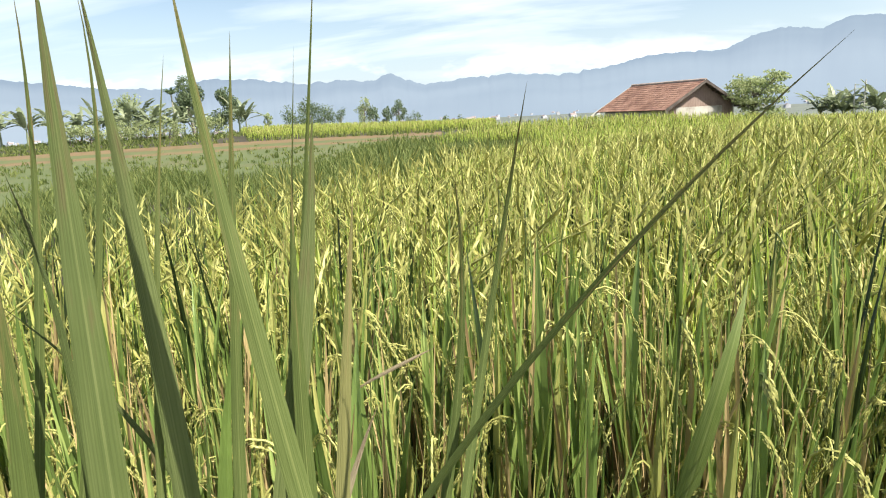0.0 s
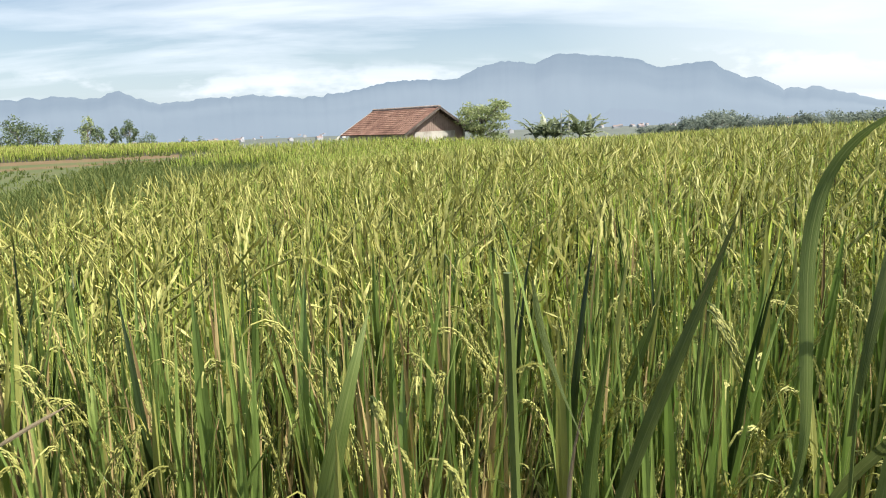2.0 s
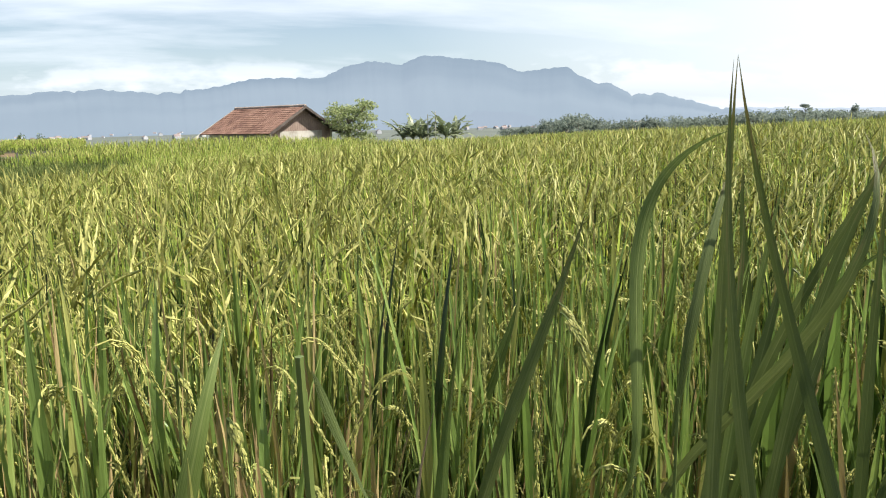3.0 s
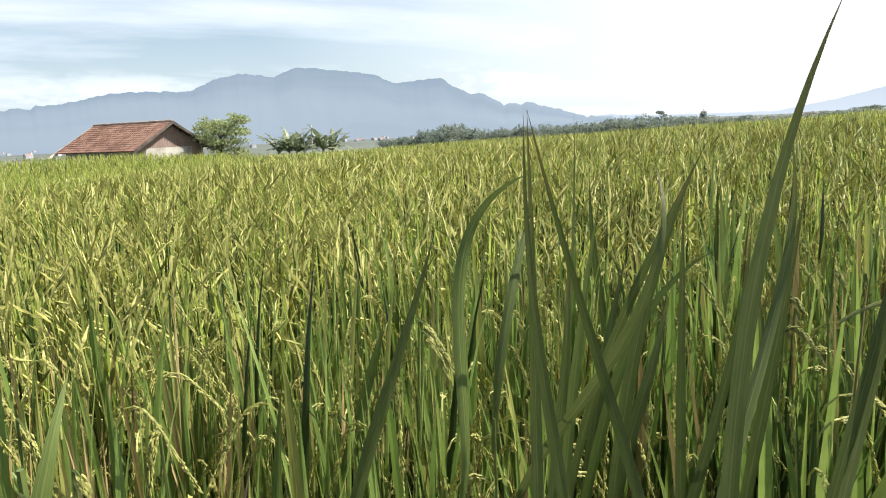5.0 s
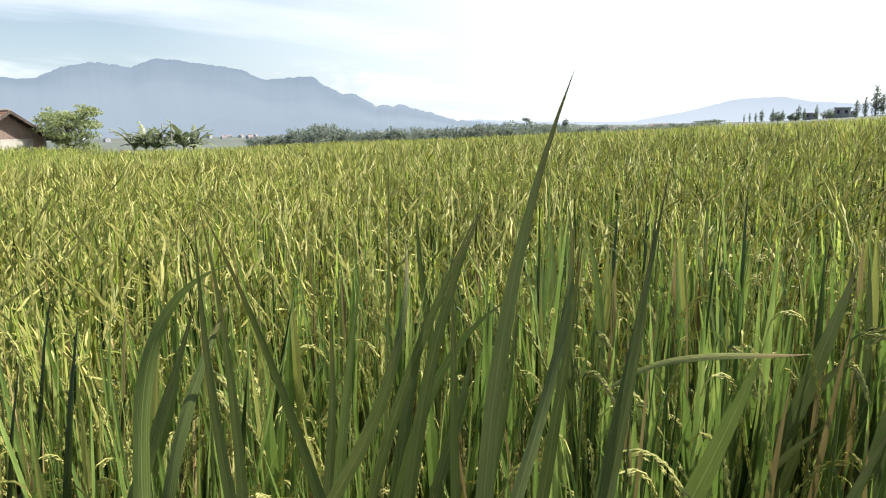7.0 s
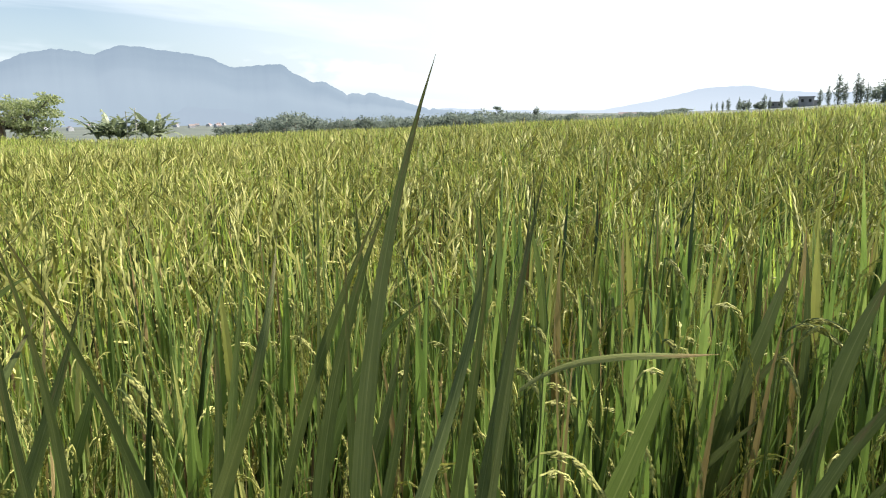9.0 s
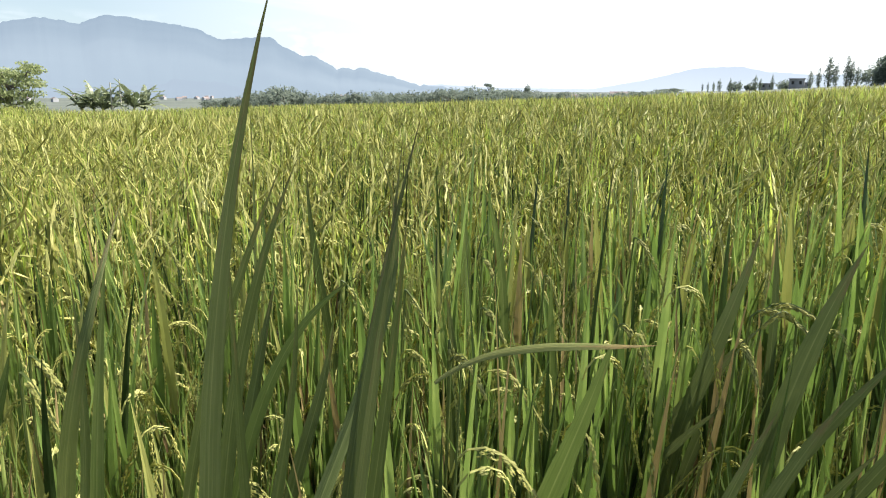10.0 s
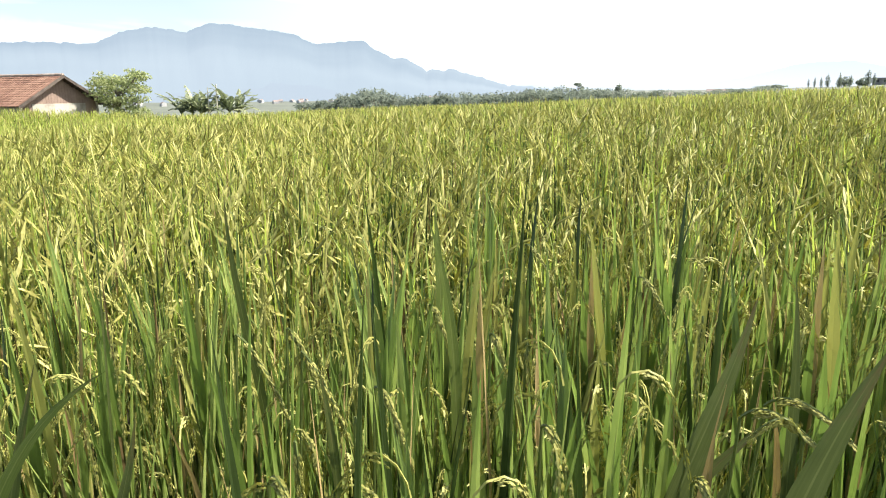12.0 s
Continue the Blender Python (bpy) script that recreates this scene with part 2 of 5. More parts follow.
def blade_mat(name, stops, brown=(0.20, 0.15, 0.06), thin=0.2, rough=0.5, spec=0.22, tip=0.8, dry=0.25):
    """A long rice leaf seen close: fine lengthwise veins, a paler midrib, blotches, a drying tip."""
    m, n, l, out = node_mat(name)

    def calc(op, a, b=None, c=None):
        q = n.new("ShaderNodeMath")
        q.operation = op
        for i, x in enumerate((a, b, c)):
            if x is not None:
                if isinstance(x, (int, float)):
                    q.inputs[i].default_value = x
                else:
                    l.new(x, q.inputs[i])
        return q.outputs[0]

    def grain(u, v, w, detail):
        cb = n.new("ShaderNodeCombineXYZ")
        for i, x in enumerate((u, v, w)):
            l.new(x, cb.inputs[i])
        t = n.new("ShaderNodeTexNoise")
        t.inputs["Scale"].default_value, t.inputs["Detail"].default_value = 1.0, detail
        l.new(cb.outputs[0], t.inputs["Vector"])
        return t.outputs["Fac"]

    at = n.new("ShaderNodeAttribute")
    at.attribute_name = "blade"
    sp = n.new("ShaderNodeSeparateXYZ")
    l.new(at.outputs["Vector"], sp.inputs[0])
    u, v, s = sp.outputs
    who = n.new("ShaderNodeObjectInfo").outputs["Random"]
    seed = calc("MULTIPLY", who, 40.0)
    veins = grain(calc("MULTIPLY", u, 9.0), calc("MULTIPLY", v, 5.0), seed, 3.0)
    blotch = grain(calc("MULTIPLY", u, 1.3), calc("MULTIPLY", v, 24.0), seed, 5.0)
    f = calc("ADD", calc("MULTIPLY_ADD", veins, 0.75, -0.375), calc("MULTIPLY_ADD", blotch, 0.5, -0.25))
    f = calc("ADD", calc("MULTIPLY_ADD", who, 0.4, 0.3), f)
    rib = calc("LESS_THAN", calc("ABSOLUTE", u), 0.07)
    f = calc("MULTIPLY_ADD", rib, 0.28, f)
    r = ramp(n, stops)
    l.new(f, r.inputs[0])
    old = calc("MULTIPLY", calc("MULTIPLY_ADD", s, 5.0, -5.0 * tip), 1.0)
    old = calc("ADD", old, calc("MULTIPLY_ADD", blotch, 4.0, -2.7 + dry))
    lim = n.new("ShaderNodeClamp")
    l.new(old, lim.inputs[0])
    lim.inputs["Max"].default_value = 0.85
    mc = n.new("ShaderNodeMix")
    mc.data_type = "RGBA"
    l.new(lim.outputs[0], mc.inputs["Factor"])
    l.new(r.outputs[0], mc.inputs["A"])
    mc.inputs["B"].default_value = (*brown, 1)
    bs = n.new("ShaderNodeBsdfPrincipled")
    bs.inputs["Roughness"].default_value, bs.inputs["Specular IOR Level"].default_value = rough, spec
    l.new(mc.outputs["Result"], bs.inputs["Base Color"])
    bp = n.new("ShaderNodeBump")
    bp.inputs["Strength"].default_value, bp.inputs["Distance"].default_value = 0.5, 0.0015
    l.new(veins, bp.inputs["Height"])
    l.new(bp.outputs[0], bs.inputs["Normal"])
    tr = n.new("ShaderNodeBsdfTranslucent")
    l.new(mc.outputs["Result"], tr.inputs["Color"])
    mx = n.new("ShaderNodeMixShader")
    mx.inputs[0].default_value = thin
    l.new(bs.outputs[0], mx.inputs[1])
    l.new(tr.outputs[0], mx.inputs[2])
    l.new(mx.outputs[0], out.inputs[0])
    return m


m_blade = blade_mat("tall_rice_leaf", [(0.0, (0.055, 0.078, 0.021)), (0.5, (0.098, 0.128, 0.036)), (1.0, (0.18, 0.21, 0.070))])
m_blade_deep = blade_mat("deep_green_rice_leaf", [(0.0, (0.055, 0.076, 0.023)), (0.5, (0.098, 0.126, 0.040)), (1.0, (0.17, 0.198, 0.072))], brown=(0.12, 0.095, 0.045))
m_blade_light = blade_mat("fresh_green_rice_leaf", [(0.0, (0.075, 0.115, 0.026)), (0.5, (0.12, 0.165, 0.040)), (1.0, (0.20, 0.24, 0.075))], thin=0.3, tip=0.92)
m_blade_straw = blade_mat("drying_rice_leaf", [(0.0, (0.12, 0.15, 0.04)), (0.5, (0.20, 0.22, 0.065)), (1.0, (0.32, 0.31, 0.11))], brown=(0.30, 0.21, 0.085), tip=0.6)
m_blade_pale = blade_mat("tall_rice_leaf_pale", [(0.0, (0.17, 0.17, 0.06)), (0.5, (0.25, 0.24, 0.09)), (1.0, (0.36, 0.33, 0.14))], brown=(0.30, 0.22, 0.10), thin=0.25)
m_blade_dry = blade_mat("withered_rice_leaf", [(0.0, (0.20, 0.15, 0.085)), (0.5, (0.33, 0.26, 0.16)), (1.0, (0.48, 0.41, 0.27))], brown=(0.16, 0.10, 0.06), rough=0.7, spec=0.2)
m_weed = leaf_mat("weed_leaf", [(0.0, (0.09, 0.120, 0.038)), (0.6, (0.15, 0.185, 0.055)), (1.0, (0.25, 0.265, 0.09))], thin=0.4, rough=0.6, spec=0.15, veins=0.0)
# green lifted and slightly blued, haze mixed into the leaf colour
m_tree = leaf_mat("tree_leaf", [(0.0, (0.085, 0.118, 0.062)), (0.6, (0.135, 0.178, 0.092)), (1.0, (0.20, 0.24, 0.12))], thin=0.36, rough=0.6, spec=0.15, veins=0.0)
m_tree_light = leaf_mat("light_tree_leaf", [(0.0, (0.21, 0.25, 0.115)), (0.6, (0.31, 0.35, 0.165)), (1.0, (0.42, 0.45, 0.23))], thin=0.42, rough=0.6, spec=0.15, veins=0.0)
# paler and greyer than near leaves: haze painted into the colour
m_tree_far = leaf_mat("distant_tree_leaf_hazed", [(0.0, (0.14, 0.17, 0.14)), (0.6, (0.19, 0.22, 0.175)), (1.0, (0.24, 0.265, 0.21))], thin=0.48, rough=0.8, spec=0.05, veins=0.0)
m_banana = leaf_mat("banana_leaf", [(0.0, (0.115, 0.145, 0.075)), (0.6, (0.185, 0.215, 0.115)), (1.0, (0.29, 0.32, 0.18))], thin=0.25, rough=0.4, spec=0.4, island=False)
m_bark = solid_mat("bark", [(0.3, (0.10, 0.085, 0.065)), (0.7, (0.26, 0.23, 0.18))], scale=3.0, bump=0.6)
m_pale_bark = solid_mat("pale_bark", [(0.3, (0.30, 0.28, 0.22)), (0.7, (0.50, 0.48, 0.40))], scale=3.0, bump=0.5)
m_ground = solid_mat("field_soil", [(0.25, (0.028, 0.024, 0.016)), (0.5, (0.05, 0.042, 0.026)), (0.75, (0.07, 0.075, 0.03))], scale=0.35, bump=0.5, bump_scale=7.0)
# valley green greyed a little, as haze painted into the base colour
m_valley = solid_mat("valley_green_hazed", [(0.3, (0.09, 0.105, 0.085)), (0.6, (0.13, 0.145, 0.115)), (0.75, (0.18, 0.175, 0.15))], scale=0.02, bump=0.2, bump_scale=0.4)
m_bare = solid_mat("bare_field", [(0.3, (0.112, 0.112, 0.044)), (0.5, (0.098, 0.118, 0.040)), (0.7, (0.084, 0.106, 0.035))], scale=0.25, bump=0.5, bump_scale=3.0)
m_dike = solid_mat("dry_earth_bank", [(0.3, (0.12, 0.085, 0.038)), (0.52, (0.18, 0.115, 0.055)), (0.75, (0.10, 0.105, 0.04))], scale=0.55, bump=0.6, bump_scale=8.0)
m_tile = solid_mat("clay_roof_tile", [(0.25, (0.15, 0.080, 0.055)), (0.5, (0.245, 0.135, 0.094)), (0.8, (0.33, 0.20, 0.145))], scale=0.9, rough=0.85, bump=0.3, random=0.35)
m_ridge = solid_mat("ridge_mortar", [(0.3, (0.35, 0.26, 0.20)), (0.7, (0.55, 0.45, 0.38))], scale=2.0)
m_wood = solid_mat("weathered_wood", [(0.3, (0.055, 0.045, 0.038)), (0.7, (0.15, 0.12, 0.10))], scale=2.5, bump=0.4)
m_gable = solid_mat("weathered_plank_wall", [(0.3, (0.22, 0.155, 0.125)), (0.7, (0.33, 0.245, 0.20))], scale=1.5, bump=0.4)
m_plaster = solid_mat("stained_white_plaster", [(0.3, (0.32, 0.29, 0.24)), (0.6, (0.52, 0.49, 0.42))], scale=0.8, bump=0.15)
m_dark = solid_mat("dark_timber_inside", [(0.3, (0.03, 0.028, 0.025)), (0.7, (0.06, 0.055, 0.05))], scale=2.0)
# wall and roof tones drawn together towards grey, painting the haze before them
m_white = solid_mat("distant_house_wall_hazed", [(0.3, (0.36, 0.36, 0.37)), (0.7, (0.50, 0.50, 0.51))], scale=0.3, bump=0.1)
m_roof_far = solid_mat("distant_roof_hazed", [(0.3, (0.20, 0.16, 0.15)), (0.7, (0.30, 0.24, 0.22))], scale=0.3, bump=0.2)
m_grey = solid_mat("grey_concrete", [(0.3, (0.22, 0.21, 0.21)), (0.7, (0.36, 0.35, 0.35))], scale=0.4, bump=0.1)
m_pole = solid_mat("pale_bamboo_pole", [(0.3, (0.40, 0.38, 0.30)), (0.7, (0.60, 0.57, 0.47))], scale=3.0)


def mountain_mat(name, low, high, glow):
    """Wooded slopes far off: kilometres of haze painted in as colour and pale glow."""
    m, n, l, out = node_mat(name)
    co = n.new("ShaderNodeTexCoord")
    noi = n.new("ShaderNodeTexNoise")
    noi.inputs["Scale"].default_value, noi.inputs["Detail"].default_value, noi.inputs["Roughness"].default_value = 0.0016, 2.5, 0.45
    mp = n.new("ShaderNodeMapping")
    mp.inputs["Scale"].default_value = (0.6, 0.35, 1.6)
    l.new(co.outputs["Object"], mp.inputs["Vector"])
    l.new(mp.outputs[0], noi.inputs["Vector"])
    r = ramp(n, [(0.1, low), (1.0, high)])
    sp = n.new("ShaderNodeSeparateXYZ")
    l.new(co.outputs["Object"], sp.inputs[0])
    # paler low down: the painted haze thickens towards the foot
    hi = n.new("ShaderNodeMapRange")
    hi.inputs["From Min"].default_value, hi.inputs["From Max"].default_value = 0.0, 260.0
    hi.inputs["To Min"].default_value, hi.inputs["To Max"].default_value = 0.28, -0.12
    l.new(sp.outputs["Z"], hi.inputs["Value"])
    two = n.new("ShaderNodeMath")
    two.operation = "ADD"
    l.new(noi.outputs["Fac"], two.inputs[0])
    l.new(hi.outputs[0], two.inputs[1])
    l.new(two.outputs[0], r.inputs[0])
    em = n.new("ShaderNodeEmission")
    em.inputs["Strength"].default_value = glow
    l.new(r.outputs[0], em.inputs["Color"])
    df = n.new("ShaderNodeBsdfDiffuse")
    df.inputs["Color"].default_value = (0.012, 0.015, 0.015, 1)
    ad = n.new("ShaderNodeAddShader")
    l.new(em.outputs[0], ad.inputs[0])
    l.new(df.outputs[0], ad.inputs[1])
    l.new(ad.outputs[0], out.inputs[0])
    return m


m_mountain = mountain_mat("painted_haze_mountain", (0.220, 0.300, 0.405), (0.42, 0.505, 0.60), 0.605)
m_spur = mountain_mat("painted_haze_spur", (0.235, 0.305, 0.41), (0.41, 0.49, 0.59), 0.60)
m_far_hill = mountain_mat("painted_haze_hill", (0.48, 0.57, 0.70), (0.64, 0.72, 0.83), 0.595)


# ---------------------------------------------------------------- mesh helpers
class Acc:
    """Collects triangles with a material number each."""

    def __init__(self):
        self.v, self.t, self.m, self.n = [], [], [], 0

    def add(self, verts, tris, mat=0):
        verts = np.asarray(verts, dtype=np.float32).reshape(-1, 3)
        tris = np.asarray(tris, dtype=np.int32).reshape(-1, 3)
        self.v.append(verts)
        self.t.append(tris + self.n)
        mat = np.asarray(mat, dtype=np.int32)
        self.m.append(np.full(len(tris), mat) if mat.ndim == 0 else mat)
        self.n += len(verts)

    def mesh(self, name, mats, smooth=False):
        v, t, k = np.concatenate(self.v), np.concatenate(self.t), np.concatenate(self.m)
        me = bpy.data.meshes.new(name)
        me.vertices.add(len(v))
        me.vertices.foreach_set("co", v.ravel())
        me.loops.add(t.size)
        me.loops.foreach_set("vertex_index", t.ravel())
        me.polygons.add(len(t))
        me.polygons.foreach_set("loop_start", np.arange(len(t), dtype=np.int32) * 3)
        me.polygons.foreach_set("material_index", k.astype(np.int32))
        me.polygons.foreach_set("use_smooth", np.full(len(t), smooth, dtype=bool))
        for m in mats:
            me.materials.append(m)
        me.update(calc_edges=True)
        return me


def part(name, data, material, parent, label=""):
    """Links a bmesh, an Acc or a mesh as one object under a thing or a part."""
    if isinstance(data, Acc):
        data = data.mesh(name, material if isinstance(material, list) else [material])
    elif isinstance(data, bmesh.types.BMesh):
        me = bpy.data.meshes.new(name)
        data.to_mesh(me)
        data.free()
        me.materials.append(material)
        data = me
    ob = new(name, data)
    ob.parent = parent
    return tagged(ob, label)


def thing(name, at, label, category, group="", kind=""):
    ob = new(name)
    ob.location = at
    ob.empty_display_size = 0.1
    return tagged(ob, label, category, group, kind)


def ribbons(acc, base, az, length, lean, curl, width, segs, mat, face=None, fold=0.0, taper=0.62, shape=0.9):
    """Many leaves at once. base (N,3); az: where each leans; lean: first angle from upright; curl: angle added
    towards the tip; face: bearing of the leaf's width. fold > 0 gives a keel of that share of the width."""
    n = len(base)
    base, az, length = np.asarray(base, float), np.asarray(az, float), np.broadcast_to(np.asarray(length, float), n)
    lean, curl, width = (np.broadcast_to(np.asarray(q, float), n) for q in (lean, curl, width))
    face = az + np.pi / 2 if face is None else face
    s = np.linspace(0, 1, segs + 1)
    ang = lean[:, None] + curl[:, None] * s[None, :] ** 1.6
    step = (length / segs)[:, None]
    mid = (ang[:, 1:] + ang[:, :-1]) / 2
    h = np.concatenate([np.zeros((n, 1)), np.cumsum(np.sin(mid) * step, 1)], 1)
    z = np.concatenate([np.zeros((n, 1)), np.cumsum(np.cos(mid) * step, 1)], 1)
    c = np.stack([base[:, :1] + h * np.sin(az)[:, None], base[:, 1:2] + h * np.cos(az)[:, None], base[:, 2:] + z], -1)
    prof = np.where(s < 0.3, 0.65 + 0.35 * s / 0.3, np.clip(1 - (np.clip(s - 0.3, 0, 1) / 0.7) ** (1 / shape * 1.5), 0, 1))
    prof[-1] = 0.03
    w = width[:, None] * prof[None, :] / 2
    side = np.stack([np.sin(face), np.cos(face), np.zeros(n)], -1)[:, None, :]
    lft, rgt = c - side * w[..., None], c + side * w[..., None]
    k = segs + 1
    idx = np.arange(n)[:, None]
    if fold > 0:
        nor = np.stack([-np.sin(az)[:, None] * np.cos(ang), -np.cos(az)[:, None] * np.cos(ang), np.sin(ang)], -1)
        keel = c - nor * (w * fold)[..., None]
        v = np.stack([lft, keel, rgt], 2).reshape(-1, 3)
        j = np.arange(segs)[None, :]
        o = idx * k * 3 + j * 3
        q = [np.stack([o + a, o + a + 1, o + a + 4], -1) for a in (0, 1)] + [np.stack([o + a, o + a + 4, o + a + 3], -1) for a in (0, 1)]
        t = np.stack(q, 2).reshape(-1, 3)
        per = segs * 4
    else:
        v = np.stack([lft, rgt], 2).reshape(-1, 3)
        j = np.arange(segs)[None, :]
        o = idx * k * 2 + j * 2
        t = np.stack([np.stack([o, o + 1, o + 3], -1), np.stack([o, o + 3, o + 2], -1)], 2).reshape(-1, 3)
        per = segs * 2
    mat = np.asarray(mat)
    acc.add(v, t, np.repeat(mat, per) if mat.ndim else mat)
    return c


def grains(acc, at, along, size, slim, mat, sides=4):
    """Pointed seeds: one small spindle at each place, along a direction."""
    n = len(at)
    along = along / np.maximum(np.linalg.norm(along, axis=1, keepdims=True), 1e-6)
    ref = np.where(np.abs(along[:, 2:]) > 0.9, np.array([[1.0, 0, 0]]), np.array([[0, 0, 1.0]]))
    u = np.cross(along, ref)
    u /= np.linalg.norm(u, axis=1, keepdims=True)
    w = np.cross(along, u)
    size = np.broadcast_to(np.asarray(size, float), n)[:, None]
    rings = [at + (u * math.cos(a) + w * math.sin(a)) * size * slim + along * size * 0.45 for a in np.arange(sides) * 2 * math.pi / sides]
    v = np.stack([at, *rings, at + along * size], 1).reshape(-1, 3)
    o = np.arange(n)[:, None] * (sides + 2)
    t = []
    for a in range(sides):
        b = (a + 1) % sides
        t += [np.concatenate([o, o + 1 + b, o + 1 + a], 1), np.concatenate([o + sides + 1, o + 1 + a, o + 1 + b], 1)]
    acc.add(v, np.stack(t, 1).reshape(-1, 3), mat)


def tube(acc, pts, radii, sides=6, mat=0):
    """A round tapered limb along a polyline, with closed ends."""
    pts = np.asarray(pts, float)
    n = len(pts)
    d = np.gradient(pts, axis=0)
    d /= np.maximum(np.linalg.norm(d, axis=1, keepdims=True), 1e-9)
    ref = np.where(np.abs(d[:, 2:]) > 0.95, np.array([[1.0, 0, 0]]), np.array([[0, 0, 1.0]]))
    u = np.cross(d, ref)
    u /= np.linalg.norm(u, axis=1, keepdims=True)
    w = np.cross(d, u)
    a = np.arange(sides) * 2 * np.pi / sides
    r = np.asarray(radii, float)[:, None, None]
    v = pts[:, None, :] + r * (u[:, None, :] * np.cos(a)[None, :, None] + w[:, None, :] * np.sin(a)[None, :, None])
    v = np.concatenate([v.reshape(-1, 3), pts[:1], pts[-1:]])
    t = []
    for i in range(n - 1):
        for k in range(sides):
            k2 = (k + 1) % sides
            p, q = i * sides + k, i * sides + k2
            t += [(p, q, q + sides), (p, q + sides, p + sides)]
    for k in range(sides):
        k2 = (k + 1) % sides
        t += [(n * sides, k2, k), (n * sides + 1, (n - 1) * sides + k, (n - 1) * sides + k2)]
    acc.add(v, t, mat)


def box(acc, lo, hi, mat=0):
    x0, y0, z0 = lo
    x1, y1, z1 = hi
    v = [(x, y, z) for x in (x0, x1) for y in (y0, y1) for z in (z0, z1)]
    t = []
    for a, b, c, d in ((0, 1, 3, 2), (4, 6, 7, 5), (0, 4, 5, 1), (2, 3, 7, 6), (0, 2, 6, 4), (1, 5, 7, 3)):
        t += [(a, b, c), (a, c, d)]
    acc.add(v, t, mat)


def smooth(lo, hi, x):
    q = np.clip((x - lo) / (hi - lo), 0, 1)
    return q * q * (3 - 2 * q)


# ---------------------------------------------------------------- the lie of the land
RADII = [0, 36, 45, 52, 58, 64, 90, 140, 300, 600, 1500, 6000]
LIE = {                     # bearing: heights at those distances
    -60: [-0.6, -0.6, -0.6, -0.6, -0.15, -0.45, 0.0, -2, -8, -11, -14, -14],
    -28: [-0.6, -0.6, -0.6, -0.6, -0.18, -0.5, 0.0, -2, -8, -11, -14, -14],
    -10: [0, -0.95, -0.70, -0.45, -0.40, -0.50, -0.6, -3, -8, -11, -14, -14],
    3: [0, -0.92, -0.55, -0.28, -1.6, -1.9, -2.4, -4, -8, -11, -14, -14],
    10: [0, -0.85, -0.75, -0.60, -1.6, -1.9, -2.4, -4, -8, -11, -14, -14],
    17: [0, -0.69, -0.86, -1.1, -1.5, -1.9, -2.6, -4, -8, -11, -14, -14],
    36: [0, -0.42, -0.52, -0.7, -0.9, -1.2, -2.2, -4, -9, -11, -14, -14],
    53: [0, -0.10, -0.14, -0.2, -0.3, -0.5, -1.2, -2.5, -5, -8, -14, -14],
    62: [0, 0.25, 0.30, 0.33, 0.36, 0.40, 0.5, 0.6, 0.8, 0.6, -8, -14],
    76: [0, 0.62, 0.80, 0.90, 1.0, 1.1, 1.5, 2.2, 4.0, 6.0, 4.0, -10],
    110: [0, 0.62, 0.80, 0.90, 1.0, 1.1, 1.5, 2.2, 4.0, 6.0, 4.0, -10],
    180: [0, 0.3, 0.4, 0.4, 0.4, 0.4, 0.4, 0, -3, -8, -14, -14],
}
LIE_AZ = sorted(LIE)
LIE_Z = np.array([LIE[a] for a in LIE_AZ], float)
EDGE_X = -2.75             # the bund along the rice field's edge


def ground(x, y):
    """Height of the ground; x and y may be arrays."""
    x, y = np.asarray(x, float), np.asarray(y, float)
    az = np.degrees(np.arctan2(x, y))
    az = np.where(az < -60, np.where(az < -120, 180, -60), az)
    r = np.hypot(x, y)
    cols = np.stack([np.interp(r, RADII, row) for row in LIE_Z])
    k = np.clip(np.searchsorted(LIE_AZ, az) - 1, 0, len(LIE_AZ) - 2)
    a0, a1 = np.array(LIE_AZ)[k], np.array(LIE_AZ)[k + 1]
    f = smooth(0, 1, (az - a0) / (a1 - a0))
    flat = cols.reshape(len(LIE_AZ), -1)
    i = np.arange(flat.shape[1])
    z = (flat[k.ravel(), i] * (1 - f.ravel()) + flat[k.ravel() + 1, i] * f.ravel()).reshape(r.shape)
    plane = 0.0259 * x - 0.0279 * y
    near = np.where(r < 30, plane, z)
    near = np.where((r >= 30) & (r < 40), plane + (z - plane) * (r - 30) / 10, near)
    low = -0.6 + 0 * x
    side = smooth(EDGE_X - 0.1, EDGE_X - 0.7, x) * (1 - smooth(34, 46, r)) * (y > -30)
    return near * (1 - side) + low * side


def gz(p):
    return float(ground(np.array([p[0]]), np.array([p[1]]))[0])


# ---- ground: one sheet to the horizon
rings = np.concatenate([np.linspace(0.4, 14, 28), np.geomspace(15, 120, 60), np.geomspace(130, 4600, 34)])
turns = np.radians(np.concatenate([np.arange(-50, 82, 1.0), np.arange(84, 310, 4.0)]))
RR, TT = np.meshgrid(rings, turns, indexing="ij")
gx, gy = RR * np.sin(TT), RR * np.cos(TT)
gzz = ground(gx, gy)
gv = np.concatenate([np.stack([gx, gy, gzz], -1).reshape(-1, 3), [[0, 0, 0]]])
nt, nr = len(turns), len(rings)
gt = []
for i in range(nr - 1):
    for j in range(nt):
        a, b = i * nt + j, i * nt + (j + 1) % nt
        gt += [(a, a + nt, b + nt), (a, b + nt, b)]
gt += [(nr * nt, j, (j + 1) % nt) for j in range(nt)]
gacc = Acc()
cen_r = np.concatenate([np.repeat(np.sqrt(rings[1:] * rings[:-1]), 2 * nt), np.zeros(nt)])
cen_az = np.degrees(np.arctan2(*gv[np.array(gt)].mean(1)[:, :2].T))
gm = np.where(cen_r > 85, 1, 0)
